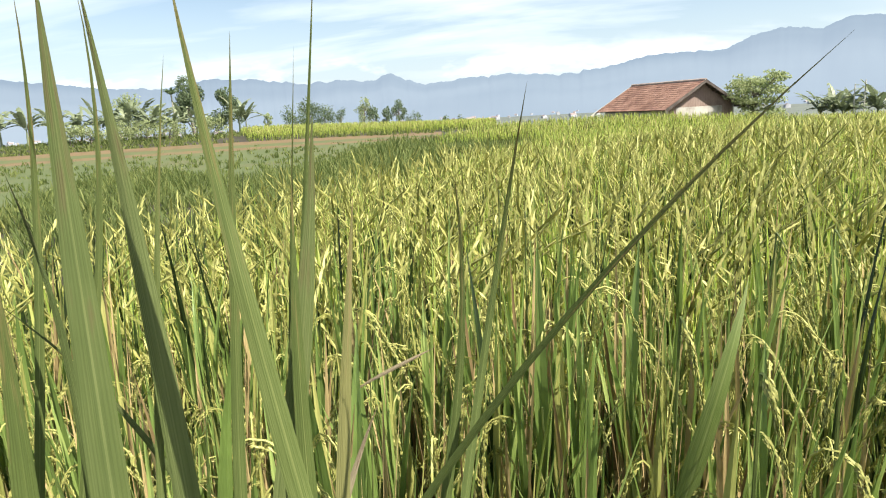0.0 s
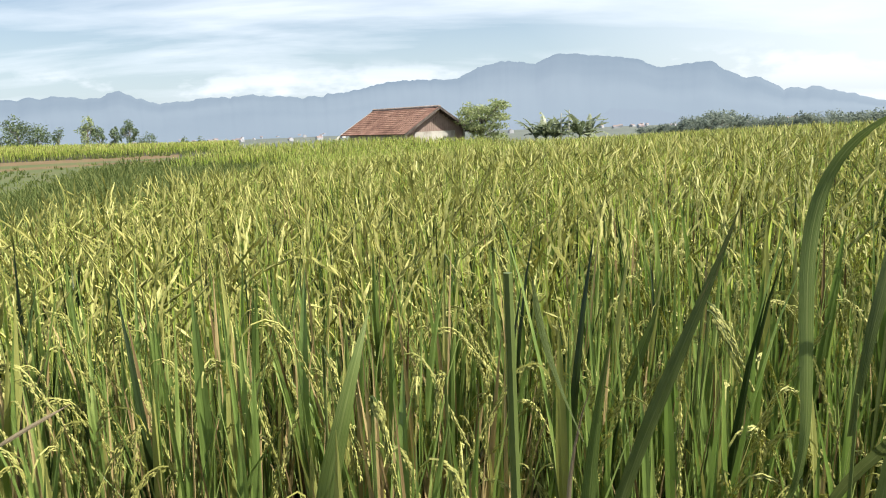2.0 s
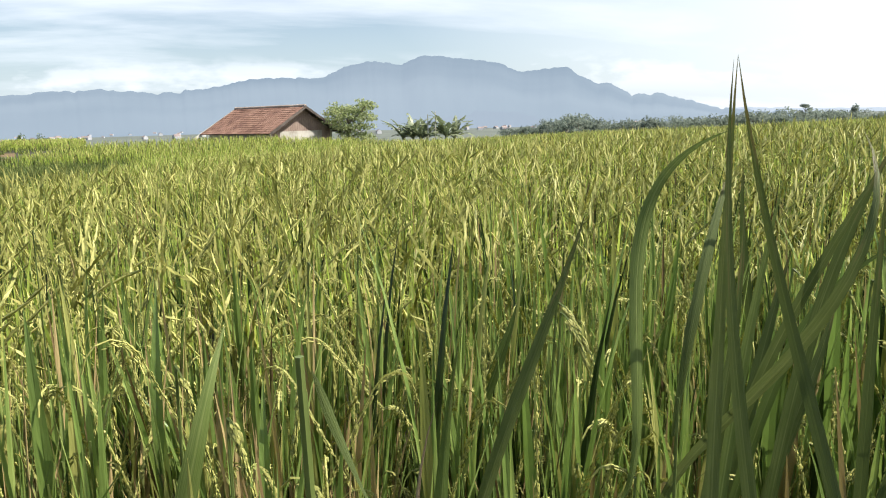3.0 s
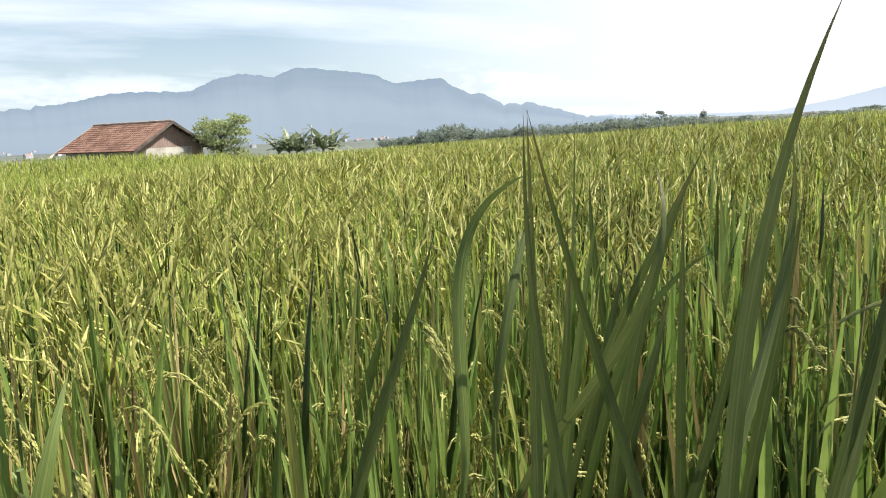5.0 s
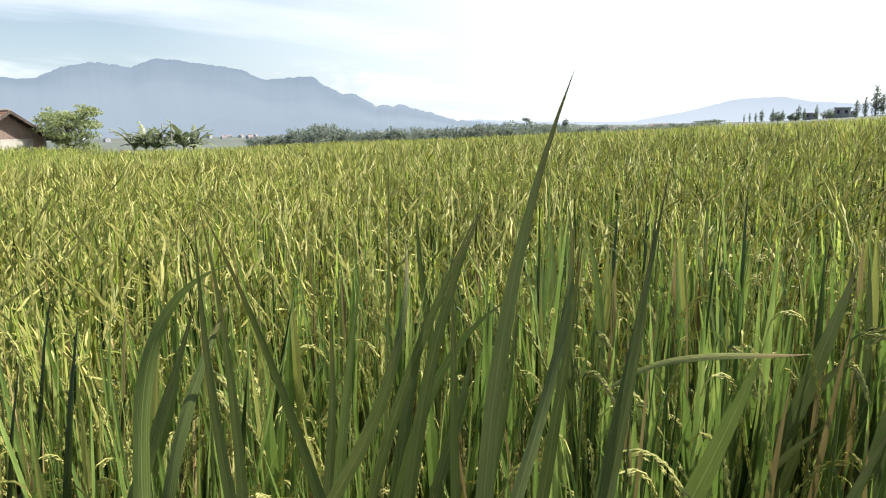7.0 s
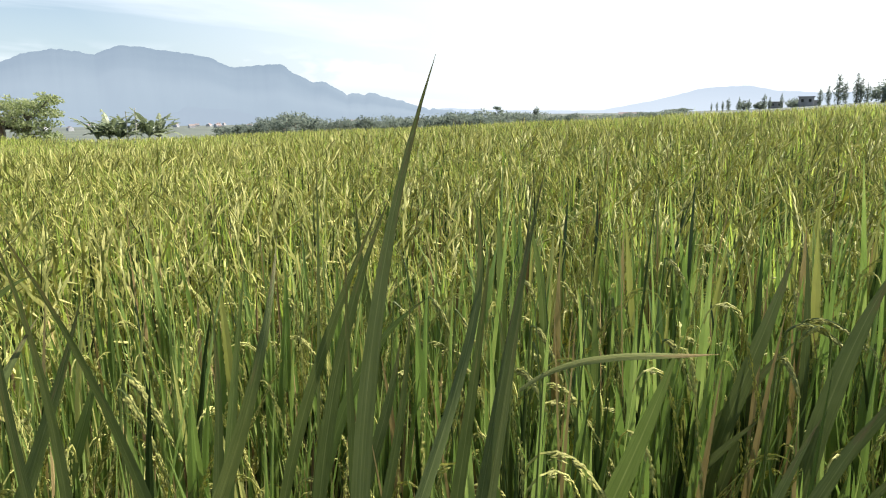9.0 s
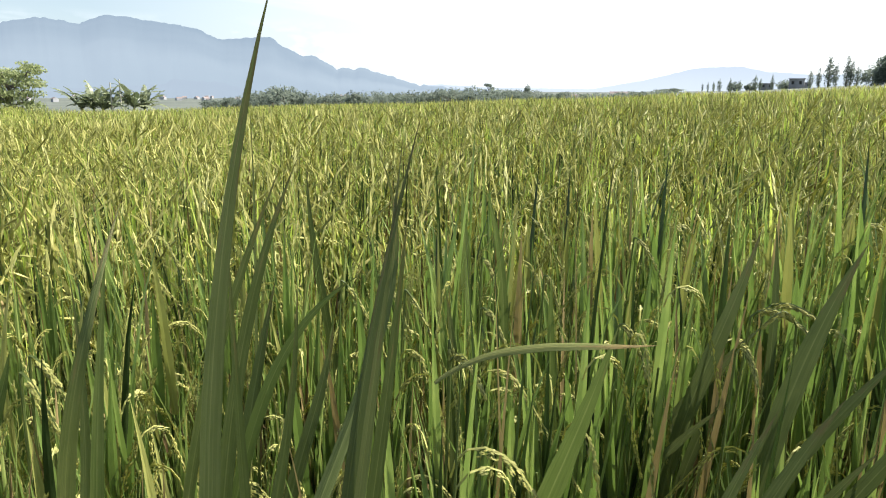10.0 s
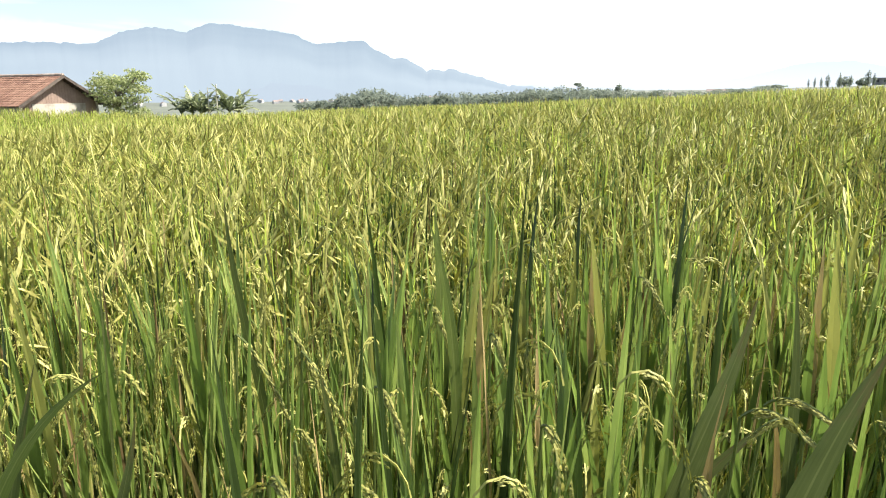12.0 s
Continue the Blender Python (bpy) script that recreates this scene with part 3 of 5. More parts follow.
gm = np.where((cen_az < -13) & (cen_az > -62) & (cen_r > 20) & (cen_r < 56.5), 2, gm)
gm = np.where((cen_az < -13) & (cen_az > -62) & (((cen_r >= 55.3) & (cen_r < 66)) | ((cen_r > 51.4) & (cen_r < 53.4))), 3, gm)
gacc.add(gv, gt, gm)
tagged(new("ground", gacc.mesh("ground", [m_ground, m_valley, m_bare, m_dike], smooth=True)),
       "muddy field soil, bare plot and valley floor", "ground", kind="structure")

# ---------------------------------------------------------------- mountains
RANGE = [(-62, 3.2), (-50, 3.5), (-44.6, 3.6), (-38, 2.8), (-34, 2.65), (-31, 3.2), (-28, 3.18), (-23.8, 2.6), (-20.4, 2.8), (-18.7, 2.6),
         (-16.8, 3.1), (-14.3, 2.15), (-10.5, 2.48), (-7.2, 2.62), (-3, 2.32), (-0.6, 2.55), (4.3, 3.42), (9.2, 3.4), (10.7, 4.15), (12.8, 4.66),
         (15.5, 4.3), (16.7, 4.9), (18.5, 4.92), (23.3, 4.25), (25.0, 3.5), (28.3, 3.87), (30.8, 2.5), (32.1, 2.38), (33.7, 1.46),
         (36, 1.5), (38, 0.87), (39.8, 0.4), (42, 0.1), (46, -0.2), (50, -0.3)]
HILLS = [(38, 0.15), (42, 0.3), (46, 0.1), (54, 0.0), (58, 0.7), (61.8, 1.62), (64.8, 1.72), (66.8, 1.32), (70, 1.1), (76, 1.3), (90, 0.9)]


def ridge(name, crest, near, far, material, label, rough):
    """A mountain chain: spurs run from the foot up to an uneven crest line."""
    acc = Acc()
    az = np.arange(crest[0][0], crest[-1][0] + 0.01, 0.16)
    el = np.interp(az, [c[0] for c in crest], [c[1] for c in crest])
    el = el + np.array([noise.fractal(Vector((a * 1.3, 3.1, 0)), 0.9, 2.0, 6) for a in az]) * rough
    rows = 36
    v = []
    for i in range(rows + 1):
        s = i / rows
        for a, e in zip(az, el):
            top = far * math.tan(radians(e)) + 1.45
            spur = noise.fractal(Vector((a * 0.22, s * 0.7, 7.7)), 1.0, 2.0, 4)
            r = near + (far - near) * s + spur * (far - near) * 0.08 * math.sin(math.pi * min(s, 1.0))
            z = -16 + (top + 16) * (s ** 1.25) * (1 + 0.07 * spur * math.sin(math.pi * s))
            v.append(bearing(a, r, z))
    for a, e in zip(az, el):
        v.append(bearing(a, far * 1.06, -20))
    n = len(az)
    t = []
    for i in range(rows + 1):
        for j in range(n - 1):
            p = i * n + j
            t += [(p, p + 1, p + n + 1), (p, p + n + 1, p + n)]
    acc.add(np.array([tuple(q) for q in v]), t, 0)
    return tagged(new(name, acc.mesh(name, [material], smooth=True)), label, "mountain", kind="structure")


# from 900 m out its glowing foot stands in for haze over the valley
ridge("mountain_range", RANGE, 900, 3600, m_mountain, "wooded volcanic mountain range with blue haze painted in", 0.17)
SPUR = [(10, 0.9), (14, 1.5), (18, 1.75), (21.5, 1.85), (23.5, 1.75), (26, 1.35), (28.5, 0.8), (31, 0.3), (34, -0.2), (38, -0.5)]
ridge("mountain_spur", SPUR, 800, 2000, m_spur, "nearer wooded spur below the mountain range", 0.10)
ridge("backdrop_hills", HILLS, 3900, 4400, m_far_hill, "pale far hills with the haze painted in", 0.05)


# ---------------------------------------------------------------- house
def house():
    th, rng_ = radians(52), 53.0
    e, f = Vector((math.cos(radians(5)), -math.sin(radians(5)), 0)), Vector((math.sin(radians(5)), math.cos(radians(5)), 0))
    gable_way = e * math.sin(th) + f * math.cos(th)
    ridge_way = -e * math.cos(th) + f * math.sin(th)
    W, L, H, EAVE = 7.1, 9.0, 2.0, 0.64
    corner = bearing(4.76, rng_)
    mid = corner + gable_way * (W / 2) + ridge_way * (L / 2)
    floor_z = -1.95
    root = thing("farm_shed", (mid.x, mid.y, floor_z), "low farm shed with red clay tile roof and stained walls", "house")
    root.rotation_euler = (0, 0, math.atan2(gable_way.y, gable_way.x))
    eave = EAVE - floor_z
    # walls stand in from the eaves
    wx, wy = W / 2 - 0.45, L / 2 - 0.55
    for sx in (-1, 1):
        a = Acc()
        box(a, (min(sx * wx, sx * (wx - 0.18)), -wy, -0.3), (max(sx * wx, sx * (wx - 0.18)), wy, eave + 0.18))
        part("wall", a, m_plaster, root)
    slope = H / (W / 2)
    for sy in (-1, 1):
        y0, y1 = sorted((sy * wy, sy * (wy - 0.18)))
        a = Acc()
        xin = wx - 0.185
        if sy < 0:            # doorway through the gable end
            box(a, (-2.2, y0, -0.3), (2.0, y1, eave + 0.12))
        else:
            box(a, (-xin, y0, -0.3), (xin, y1, eave + 0.35))
        w = part("wall", a, m_plaster, root, "stained white plaster end wall")
        # planks above the plaster
        n = 26
        for i in range(n):
            x0 = -xin + i * 2 * xin / n + 0.006
            x1 = -xin + (i + 1) * 2 * xin / n - 0.006
            top = min(H - abs(x0) * slope, H - abs(x1) * slope) + eave - 0.06
            xc, foot = (x0 + x1) / 2, eave + (0.123 if sy < 0 else 0.353)
            if sy < 0 and not -2.25 < xc < 2.05:     # planks run down beside the plaster
                foot = -0.2
            if top > foot + 0.03:
                a = Acc()
                box(a, (x0, y0 + 0.02, foot), (x1, y1 - 0.02, top))
                part("plank", a, m_gable, w)
    # roof slopes: courses of clay tiles over a deck
    sl = math.hypot(W / 2, H)
    for sx in (-1, 1):
        deck = Acc()
        th_ = 0.05
        v = []
        for yy in (-L / 2, L / 2):
            for xx, zz in ((0.0, H + eave), (sx * W / 2, eave)):
                v += [(xx, yy, zz), (xx, yy, zz - th_)]
        t = []
        for a_, b_, c_, d_ in ((0, 4, 6, 2), (1, 3, 7, 5), (0, 2, 3, 1), (4, 5, 7, 6), (2, 6, 7, 3), (0, 1, 5, 4)):
            t += [(a_, b_, c_), (a_, c_, d_)]
        deck.add(v, t)
        rf = part("roof_slope", deck, m_wood, root, "clay tiled roof slope")
        tiles = Acc()
        nc, nw = 13, 32
        for c in range(nc):
            for k in range(nw):
                y0, y1 = -L / 2 + k * L / nw, -L / 2 + (k + 1) * L / nw
                s0, s1 = c * sl / nc, (c + 1) * sl / nc + 0.05
                lift = 0.035 + random.uniform(-0.006, 0.008)
                vv = []
                for s, up in ((s0, 0.012), (s1, lift)):
                    for yy, hump in ((y0, 0.0), (y0 + 0.4 * (y1 - y0), 0.03), (y1 - 0.02, 0.002)):
                        q = s / sl
                        nx, nz = sx * H / sl, (W / 2) / sl
                        vv.append((sx * W / 2 * q + nx * (up + hump), yy, H + eave - H * q + nz * (up + hump)))
                for yy in (y0, y0 + 0.4 * (y1 - y0), y1 - 0.02):
                    q = s1 / sl
                    vv.append((sx * W / 2 * q, yy, H + eave - H * q + 0.004))
                tiles.add(vv, [(0, 1, 4), (0, 4, 3), (1, 2, 5), (1, 5, 4), (3, 4, 7), (3, 7, 6), (4, 5, 8), (4, 8, 7)])
        tagged(part("tile", tiles, m_tile, rf, "weathered red clay tiles"), kind="stuff")
    for k in range(28):
        y0 = -L / 2 + k * L / 28
        a = Acc()
        tube(a, [(0, y0, H + eave + 0.03), (0, y0 + L / 28 + 0.02, H + eave + 0.045)], [0.105, 0.12], 7)
        part("ridge_tile", a, m_ridge, root, "pale mortared ridge tile")
    for sy in (-1, 1):
        for sx in (-1, 1):
            a = Acc()
            y0, y1 = sorted((sy * (L / 2 + 0.03), sy * (L / 2 - 0.003)))
            v = []
            for yy in (y0, y1):
                out = 0.7 if sy > 0 and sx < 0 else 0.05
                for xx, zz in ((0.0, H + eave + 0.06), (sx * (W / 2 + out), eave + 0.06 - slope * out)):
                    v += [(xx, yy, zz), (xx, yy, zz - 0.22)]
            a.add(v, t)
            # plaster colour on the far left board paints its sunlit edge
            part("bargeboard", a, m_wood if out < 0.1 else m_plaster, root, "dark weathered bargeboard" if out < 0.1 else "bargeboard reaching below the eave, its sunlit look painted white")
    for i in range(7):        # purlin ends under the gable overhang
        a = Acc()
        x = -W / 2 + 0.4 + i * (W - 0.8) / 6
        box(a, (x - 0.04, -L / 2, H - abs(x) * slope + eave - 0.2), (x + 0.04, -wy + 0.1, H - abs(x) * slope + eave - 0.06))
        part("purlin_end", a, m_wood, root)
    a = Acc()                 # pale sheet over the far eave corner
    box(a, (-W / 2 - 0.75, L / 2 - 1.0, eave - 0.42), (-W / 2 - 0.02, L / 2 + 0.25, eave - 0.37))
    ob = part("lean_to_sheet", a, m_pole, root, "pale metal sheet under the eave")
    return root


house()


# ---------------------------------------------------------------- trees
def crown_leaves(acc, centres, radii, count, size, rs, flat=0.8):
    """Small leaves in uneven clumps, with gaps."""
    centres, radii = np.asarray(centres, float), np.asarray(radii, float)
    k = rs.choice(len(centres), count, p=radii ** 2 / (radii ** 2).sum())
    d = rs.normal(size=(count, 3))
    d /= np.linalg.norm(d, axis=1, keepdims=True)
    rad = radii[k] * rs.uniform(0.35, 1.0, count) ** 0.6
    p = centres[k] + d * rad[:, None] * np.array([1, 1, flat])
    u = rs.normal(size=(count, 3))
    u /= np.linalg.norm(u, axis=1, keepdims=True)
    w = np.cross(u, d + 0.3 * rs.normal(size=(count, 3)))
    w /= np.maximum(np.linalg.norm(w, axis=1, keepdims=True), 1e-6)
    s = size * rs.uniform(0.6, 1.4, count)[:, None]
    v = np.stack([p - u * s, p - w * s * 0.45, p + u * s, p + w * s * 0.45], 1).reshape(-1, 3)
    o = np.arange(count)[:, None] * 4
    acc.add(v, np.concatenate([o, o + 1, o + 2, o, o + 2, o + 3], 1).reshape(-1, 3))


def tree(at, height, spread, label, seed, leaf, bark=None, trunk=0.4, leaves=1400, size=0.16, limbs=7, flat=0.8, lift=0.55, name="tree", group=""):
    """A leaning tapered trunk, limbs, and a crown of leaf clumps at their ends."""
    rs = np.random.RandomState(seed)
    root = thing(name, at, label, "tree", group)
    a = Acc()
    top = np.array([rs.uniform(-0.08, 0.08) * height, rs.uniform(-0.08, 0.08) * height, height * 0.72])
    r0 = 0.028 * height + 0.03
    pts = [np.array([0, 0, -0.3]), np.array([0, 0, 0.0]), top * [0.3, 0.3, 0.5], top]
    tube(a, pts, [r0 * 1.3, r0, r0 * 0.7, r0 * 0.25], 7)
    centres, radii = [top + [0, 0, height * 0.10]], [spread * 0.36]
    for i in range(limbs):
        ang = i * 2.4 + rs.uniform(-0.4, 0.4)
        s = rs.uniform(trunk, 0.95)
        p0 = top * [s, s, s]
        reach = spread * rs.uniform(0.28, 0.52)
        end = p0 + [math.cos(ang) * reach, math.sin(ang) * reach, height * rs.uniform(0.08, 0.30) * lift / 0.55]
        tube(a, [p0, (p0 + end) / 2 + [0, 0, -0.03 * height], end], [r0 * 0.45, r0 * 0.3, r0 * 0.12], 5)
        centres.append(end)
        radii.append(spread * rs.uniform(0.19, 0.31))
        if rs.rand() < 0.7:
            centres.append(end + rs.normal(size=3) * spread * 0.12)
            radii.append(spread * rs.uniform(0.10, 0.18))
    part("trunk", a, bark or m_bark, root)
    c = Acc()
    crown_leaves(c, centres, radii, leaves, size, rs, flat)
    part("crown", c, leaf, root)
    return root


def on_ground(az, r):
    p = bearing(az, r)
    return (p.x, p.y, gz(p))


def banana(at, height, label, seed, leaves=9, group="banana plants", spread=1.0):
    """A banana plant: thick stem of sheaths and long arching split leaves, each with a midrib."""
    rs = np.random.RandomState(seed)
    root = thing("banana_plant", at, label, "banana plant", group)
    a = Acc()
    hs = height * 0.40
    tube(a, [(0, 0, -0.2), (0, 0, 0.02), (0.02, 0.0, hs * 0.6), (0.03, 0.02, hs)], [0.16, 0.13, 0.10, 0.06], 8)
    part("stem", a, m_banana, root)
    for i in range(leaves):
        az = i * 2.399 + rs.uniform(-0.3, 0.3)
        ln = height * rs.uniform(0.62, 0.86)
        lean, curl = rs.uniform(0.15, 1.15) * spread, rs.uniform(0.7, 1.6)
        segs = 9
        s = np.linspace(0, 1, segs + 1)
        ang = lean + curl * s ** 1.5
        st = ln / segs
        h = np.concatenate([[0], np.cumsum(np.sin((ang[1:] + ang[:-1]) / 2) * st)])
        z = np.concatenate([[0], np.cumsum(np.cos((ang[1:] + ang[:-1]) / 2) * st)]) + hs - 0.02
        c = np.stack([h * math.sin(az), h * math.cos(az), z], -1)
        side = np.array([math.cos(az), -math.sin(az), 0])
        wid = height * 0.082 * np.clip(np.sin(np.pi * np.clip((s - 0.08) / 0.95, 0, 1)) ** 0.6, 0.04, 1)
        acc = Acc()
        tube(acc, c, 0.022 * (1.1 - s), 4)
        for sg in (-1, 1):
            for k in range(1, segs):
                if rs.rand() < 0.12:
                    continue                      # torn away
                w0, w1 = wid[k] * rs.uniform(0.8, 1.05), wid[k + 1] * rs.uniform(0.8, 1.05)
                dr0, dr1 = rs.uniform(0.1, 0.55), rs.uniform(0.1, 0.55)
                gap = 0.04 * st
                p0, p1 = c[k] + (c[k + 1] - c[k]) * gap, c[k + 1] - (c[k + 1] - c[k]) * gap
                q0 = p0 + sg * side * w0 - np.array([0, 0, dr0 * w0])
                q1 = p1 + sg * side * w1 - np.array([0, 0, dr1 * w1])
                acc.add([p0, p1, q1, q0], [(0, 1, 2), (0, 2, 3)])
        part("leaf", acc, m_banana, root)
    return root


# beside the shed
tree(on_ground(11.2, 57.0), 4.3, 3.7, "light green spreading shade tree beside the shed", 5, m_tree_light, leaves=4200, size=0.105, limbs=22, flat=0.34, trunk=0.45, lift=0.7)
tree(on_ground(11.6, 56.5), 2.6, 2.6, "leafy shrub under the shade tree", 6, m_tree_light, leaves=1700, size=0.12, trunk=0.15, flat=0.9, name="shrub")
for az, r, h, sd, n in ((16.2, 50.0, 2.8, 1, 14), (18.9, 49.5, 2.9, 2, 14), (17.4, 51.0, 2.8, 3, 13), (15.4, 51.0, 2.7, 4, 12), (16.8, 49.0, 2.6, 7, 12), (19.6, 50.5, 2.7, 8, 12)):
    banana(on_ground(az, r), h, "banana plant with arching torn leaves at the field's end", sd, n)
for az, top, lean in ((17.45, 1.75, 0.0), (18.05, 1.95, 0.03)):
    p = on_ground(az, 48.5)
    root = thing("bamboo_pole", p, "pale bamboo pole standing among the banana plants", "pole", "bamboo poles")
    a = Acc()
    tube(a, [(0, 0, -0.3), (lean * 0.5, 0, (top - p[2]) * 0.5), (lean, 0, top - p[2])], [0.045, 0.04, 0.03], 7)
    part("pole", a, m_pole, root)

# left side: smallholding at the edge of the bare plot
LEFT_TREES = [(-32.4, 95, 7.6, 3.0, 11, m_tree, 3600, 0.16, "dense dark green tree beside the bananas"),
              (-29.7, 97, 6.0, 3.0, 12, m_tree, 2000, 0.16, "open-crowned tree on a bare stem"),
              (-30.6, 92, 2.6, 2.4, 13, m_tree, 1200, 0.14, "dark bushy shrub at the field bank"),
              (-36.9, 96, 5.2, 3.4, 14, m_tree_light, 1500, 0.17, "light green tree above the bananas"),
              (-26.8, 92, 2.4, 1.0, 15, m_tree_light, 260, 0.13, "thin sapling on the field bank"),
              (-23.5, 125, 6.2, 3.2, 16, m_tree, 1000, 0.17, "dark pointed tree behind the yellow plot"),
              (-24.6, 124, 4.2, 4.6, 17, m_tree, 1300, 0.16, "low hedge-like bush behind the yellow plot"),
              (-22.4, 126, 4.2, 4.2, 18, m_tree, 1200, 0.16, "low hedge-like bush behind the yellow plot"),
              (-21.0, 122, 4.2, 1.8, 19, m_tree, 420, 0.14, "small tree at the hedge's end"),
              (-19.2, 128, 6.8, 2.4, 20, m_tree_light, 700, 0.17, "tall open tree behind the yellow plot"),
              (-18.3, 128, 5.0, 2.0, 21, m_tree, 620, 0.16, "small dark tree behind the yellow plot"),
              (-17.3, 128, 4.8, 1.6, 22, m_tree, 500, 0.16, "small dark tree behind the yellow plot"),
              (-16.4, 130, 6.2, 2.4, 23, m_tree, 900, 0.16, "round dark tree behind the yellow plot"),
              (-15.2, 132, 3.6, 2.8, 24, m_tree, 700, 0.16, "low bush behind the yellow plot"),
              (-12.6, 150, 3.4, 2.2, 25, m_tree, 600, 0.18, "low bush behind the yellow plot"),
              (-11.4, 150, 3.2, 2.4, 26, m_tree, 600, 0.18, "low bush behind the yellow plot")]
for az, r, h, sp, sd, mt, n, sz, lab in LEFT_TREES:
    p = on_ground(az, r)
    tree(p, h, sp, lab, sd, mt, leaves=int(n * 1.3), size=sz, limbs=10, trunk=0.12, flat=1.35)
for i, (az, r, h) in enumerate(((-40.2, 86, 4.2), (-39.0, 84, 4.5), (-38.0, 88, 4.2), (-37.0, 85, 4.6), (-36.2, 88, 4.8), (-35.3, 84, 4.2),
                               (-34.6, 88, 4.4), (-33.9, 84, 3.4), (-33.1, 86, 3.8), (-32.2, 85, 3.4), (-29.0, 90, 4.4), (-28.5, 91, 3.8), (-42.0, 86, 4.4), (-43.6, 85, 4.2), (-45.2, 87, 4.4))):
    banana(on_ground(az, r), h, "tall banana plant in a dense clump by the bare plot", 40 + i, 12)
for i, az in enumerate((-41.0, -39.6, -37.6, -35.8, -34.2, -31.4)):
    tree(on_ground(az, 82), 1.9, 3.0, "low scrub along the earth bank", 70 + i, m_tree_light, leaves=800, size=0.13, trunk=0.1, name="shrub", flat=0.8)
# palm-like tree with a pale bare trunk
root = thing("papaya_tree", on_ground(-33.7, 90), "tall papaya tree with a pale bare trunk", "tree")
a = Acc()
tube(a, [(0, 0, -0.2), (0.05, 0, 2.5), (-0.1, 0, 5.0)], [0.17, 0.13, 0.08], 7)
part("trunk", a, m_pale_bark, root)
a = Acc()
rsp = np.random.RandomState(9)
nb = 26
ribbons(a, np.tile([[-0.1, 0, 4.95]], (nb, 1)), np.arange(nb) * 2.4, rsp.uniform(0.9, 1.5, nb), rsp.uniform(0.5, 1.2, nb), rsp.uniform(0.3, 1.0, nb), 0.42, 4, 0, fold=0.2)
part("crown", a, m_tree, root)

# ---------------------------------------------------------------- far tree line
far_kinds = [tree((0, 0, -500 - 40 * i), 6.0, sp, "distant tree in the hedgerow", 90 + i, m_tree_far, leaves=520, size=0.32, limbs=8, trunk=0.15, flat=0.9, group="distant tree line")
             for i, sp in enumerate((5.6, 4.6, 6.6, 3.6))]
SKY_AZ = [22, 23.9, 27, 27.6, 29.7, 31.5, 34.3, 37, 39.8, 42.6, 45, 48.3, 51.7, 53.4, 57.7, 60]
SKY_EL = [-1.3, -1.05, -0.85, -0.55, -0.36, -0.85, -0.68, -0.6, -0.75, -0.34, -0.30, -0.40, -0.52, -0.66, -0.48, -0.36]
rsf = np.random.RandomState(3)
az, first = 24.0, set()
while az < 60.5:
    for row_r in (215, 245):
        a_ = az + rsf.uniform(-0.35, 0.35) + (0.4 if row_r > 220 else 0)
        r = row_r + rsf.uniform(-12, 12)
        p = bearing(a_, r)
        g = gz(p)
        top = r * math.tan(radians(np.interp(a_, SKY_AZ, SKY_EL) + rsf.uniform(-0.10, 0.34))) + 1.45
        h = max(top - g, 1.6)
        k = rsf.randint(4)
        src = far_kinds[k]
        sc = h / 6.0
        m = Matrix.Translation((p.x, p.y, g)) @ Matrix.Rotation(rsf.uniform(0, 6.28), 4, "Z")
        wide = max(sc, 0.85) * rsf.uniform(1.0, 1.5)
        if k in first:
            ob = copy_thing(src, m)
        else:
            ob = src
            ob.matrix_basis = m
            first.add(k)
        ob.scale = (wide, wide, sc)
    az += 0.55
for k in range(4):
    if k not in first:
        p = bearing(40 + k, 250)
        far_kinds[k].location = (p.x, p.y, gz(p))
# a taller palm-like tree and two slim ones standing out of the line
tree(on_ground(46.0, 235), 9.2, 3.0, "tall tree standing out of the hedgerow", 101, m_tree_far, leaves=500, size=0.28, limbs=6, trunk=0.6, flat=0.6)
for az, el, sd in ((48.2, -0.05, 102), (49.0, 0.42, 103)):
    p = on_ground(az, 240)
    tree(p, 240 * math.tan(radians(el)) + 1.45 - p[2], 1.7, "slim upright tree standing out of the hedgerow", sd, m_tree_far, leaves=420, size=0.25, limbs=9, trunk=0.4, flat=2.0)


# ---------------------------------------------------------------- cypresses, big trees and buildings on the rise
def cypress(height, seed):
    rs = np.random.RandomState(seed)
    root = thing("cypress", (0, 0, 0), "dark slender upright tree on the rise", "tree", "row of upright trees")
    a = Acc()
    tube(a, [(0, 0, -0.3), (0, 0, height * 0.5), (0, 0, height * 0.95)], [0.14, 0.10, 0.03], 6)
    part("trunk", a, m_bark, root)
    zs = np.linspace(0.05, 0.97, 11) * height
    rad = height * 0.165 * np.clip(1.15 - np.abs(zs / height - 0.42) * 1.5, 0.16, 1) * rs.uniform(0.75, 1.25, 11)
    c = Acc()
    crown_leaves(c, np.stack([rs.uniform(-.12, .12, 11) * rad / 0.5, rs.uniform(-.12, .12, 11) * rad / 0.5, zs], -1), rad, 520, 0.21, rs, 1.5)
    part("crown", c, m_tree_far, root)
    return root


CYP = [(62.35, 0.40), (62.75, 0.45), (63.15, 0.50), (63.55, 0.72), (64.3, 0.75), (64.95, 0.62), (66.0, 1.0), (66.35, 0.7), (67.15, 1.02),
       (69.6, 1.35), (70.15, 1.4), (70.75, 2.25), (71.2, 1.75), (71.85, 2.2), (72.1, 1.9), (72.5, 1.6)]
kinds, used = [cypress(6.0, 120 + i) for i in range(3)], set()
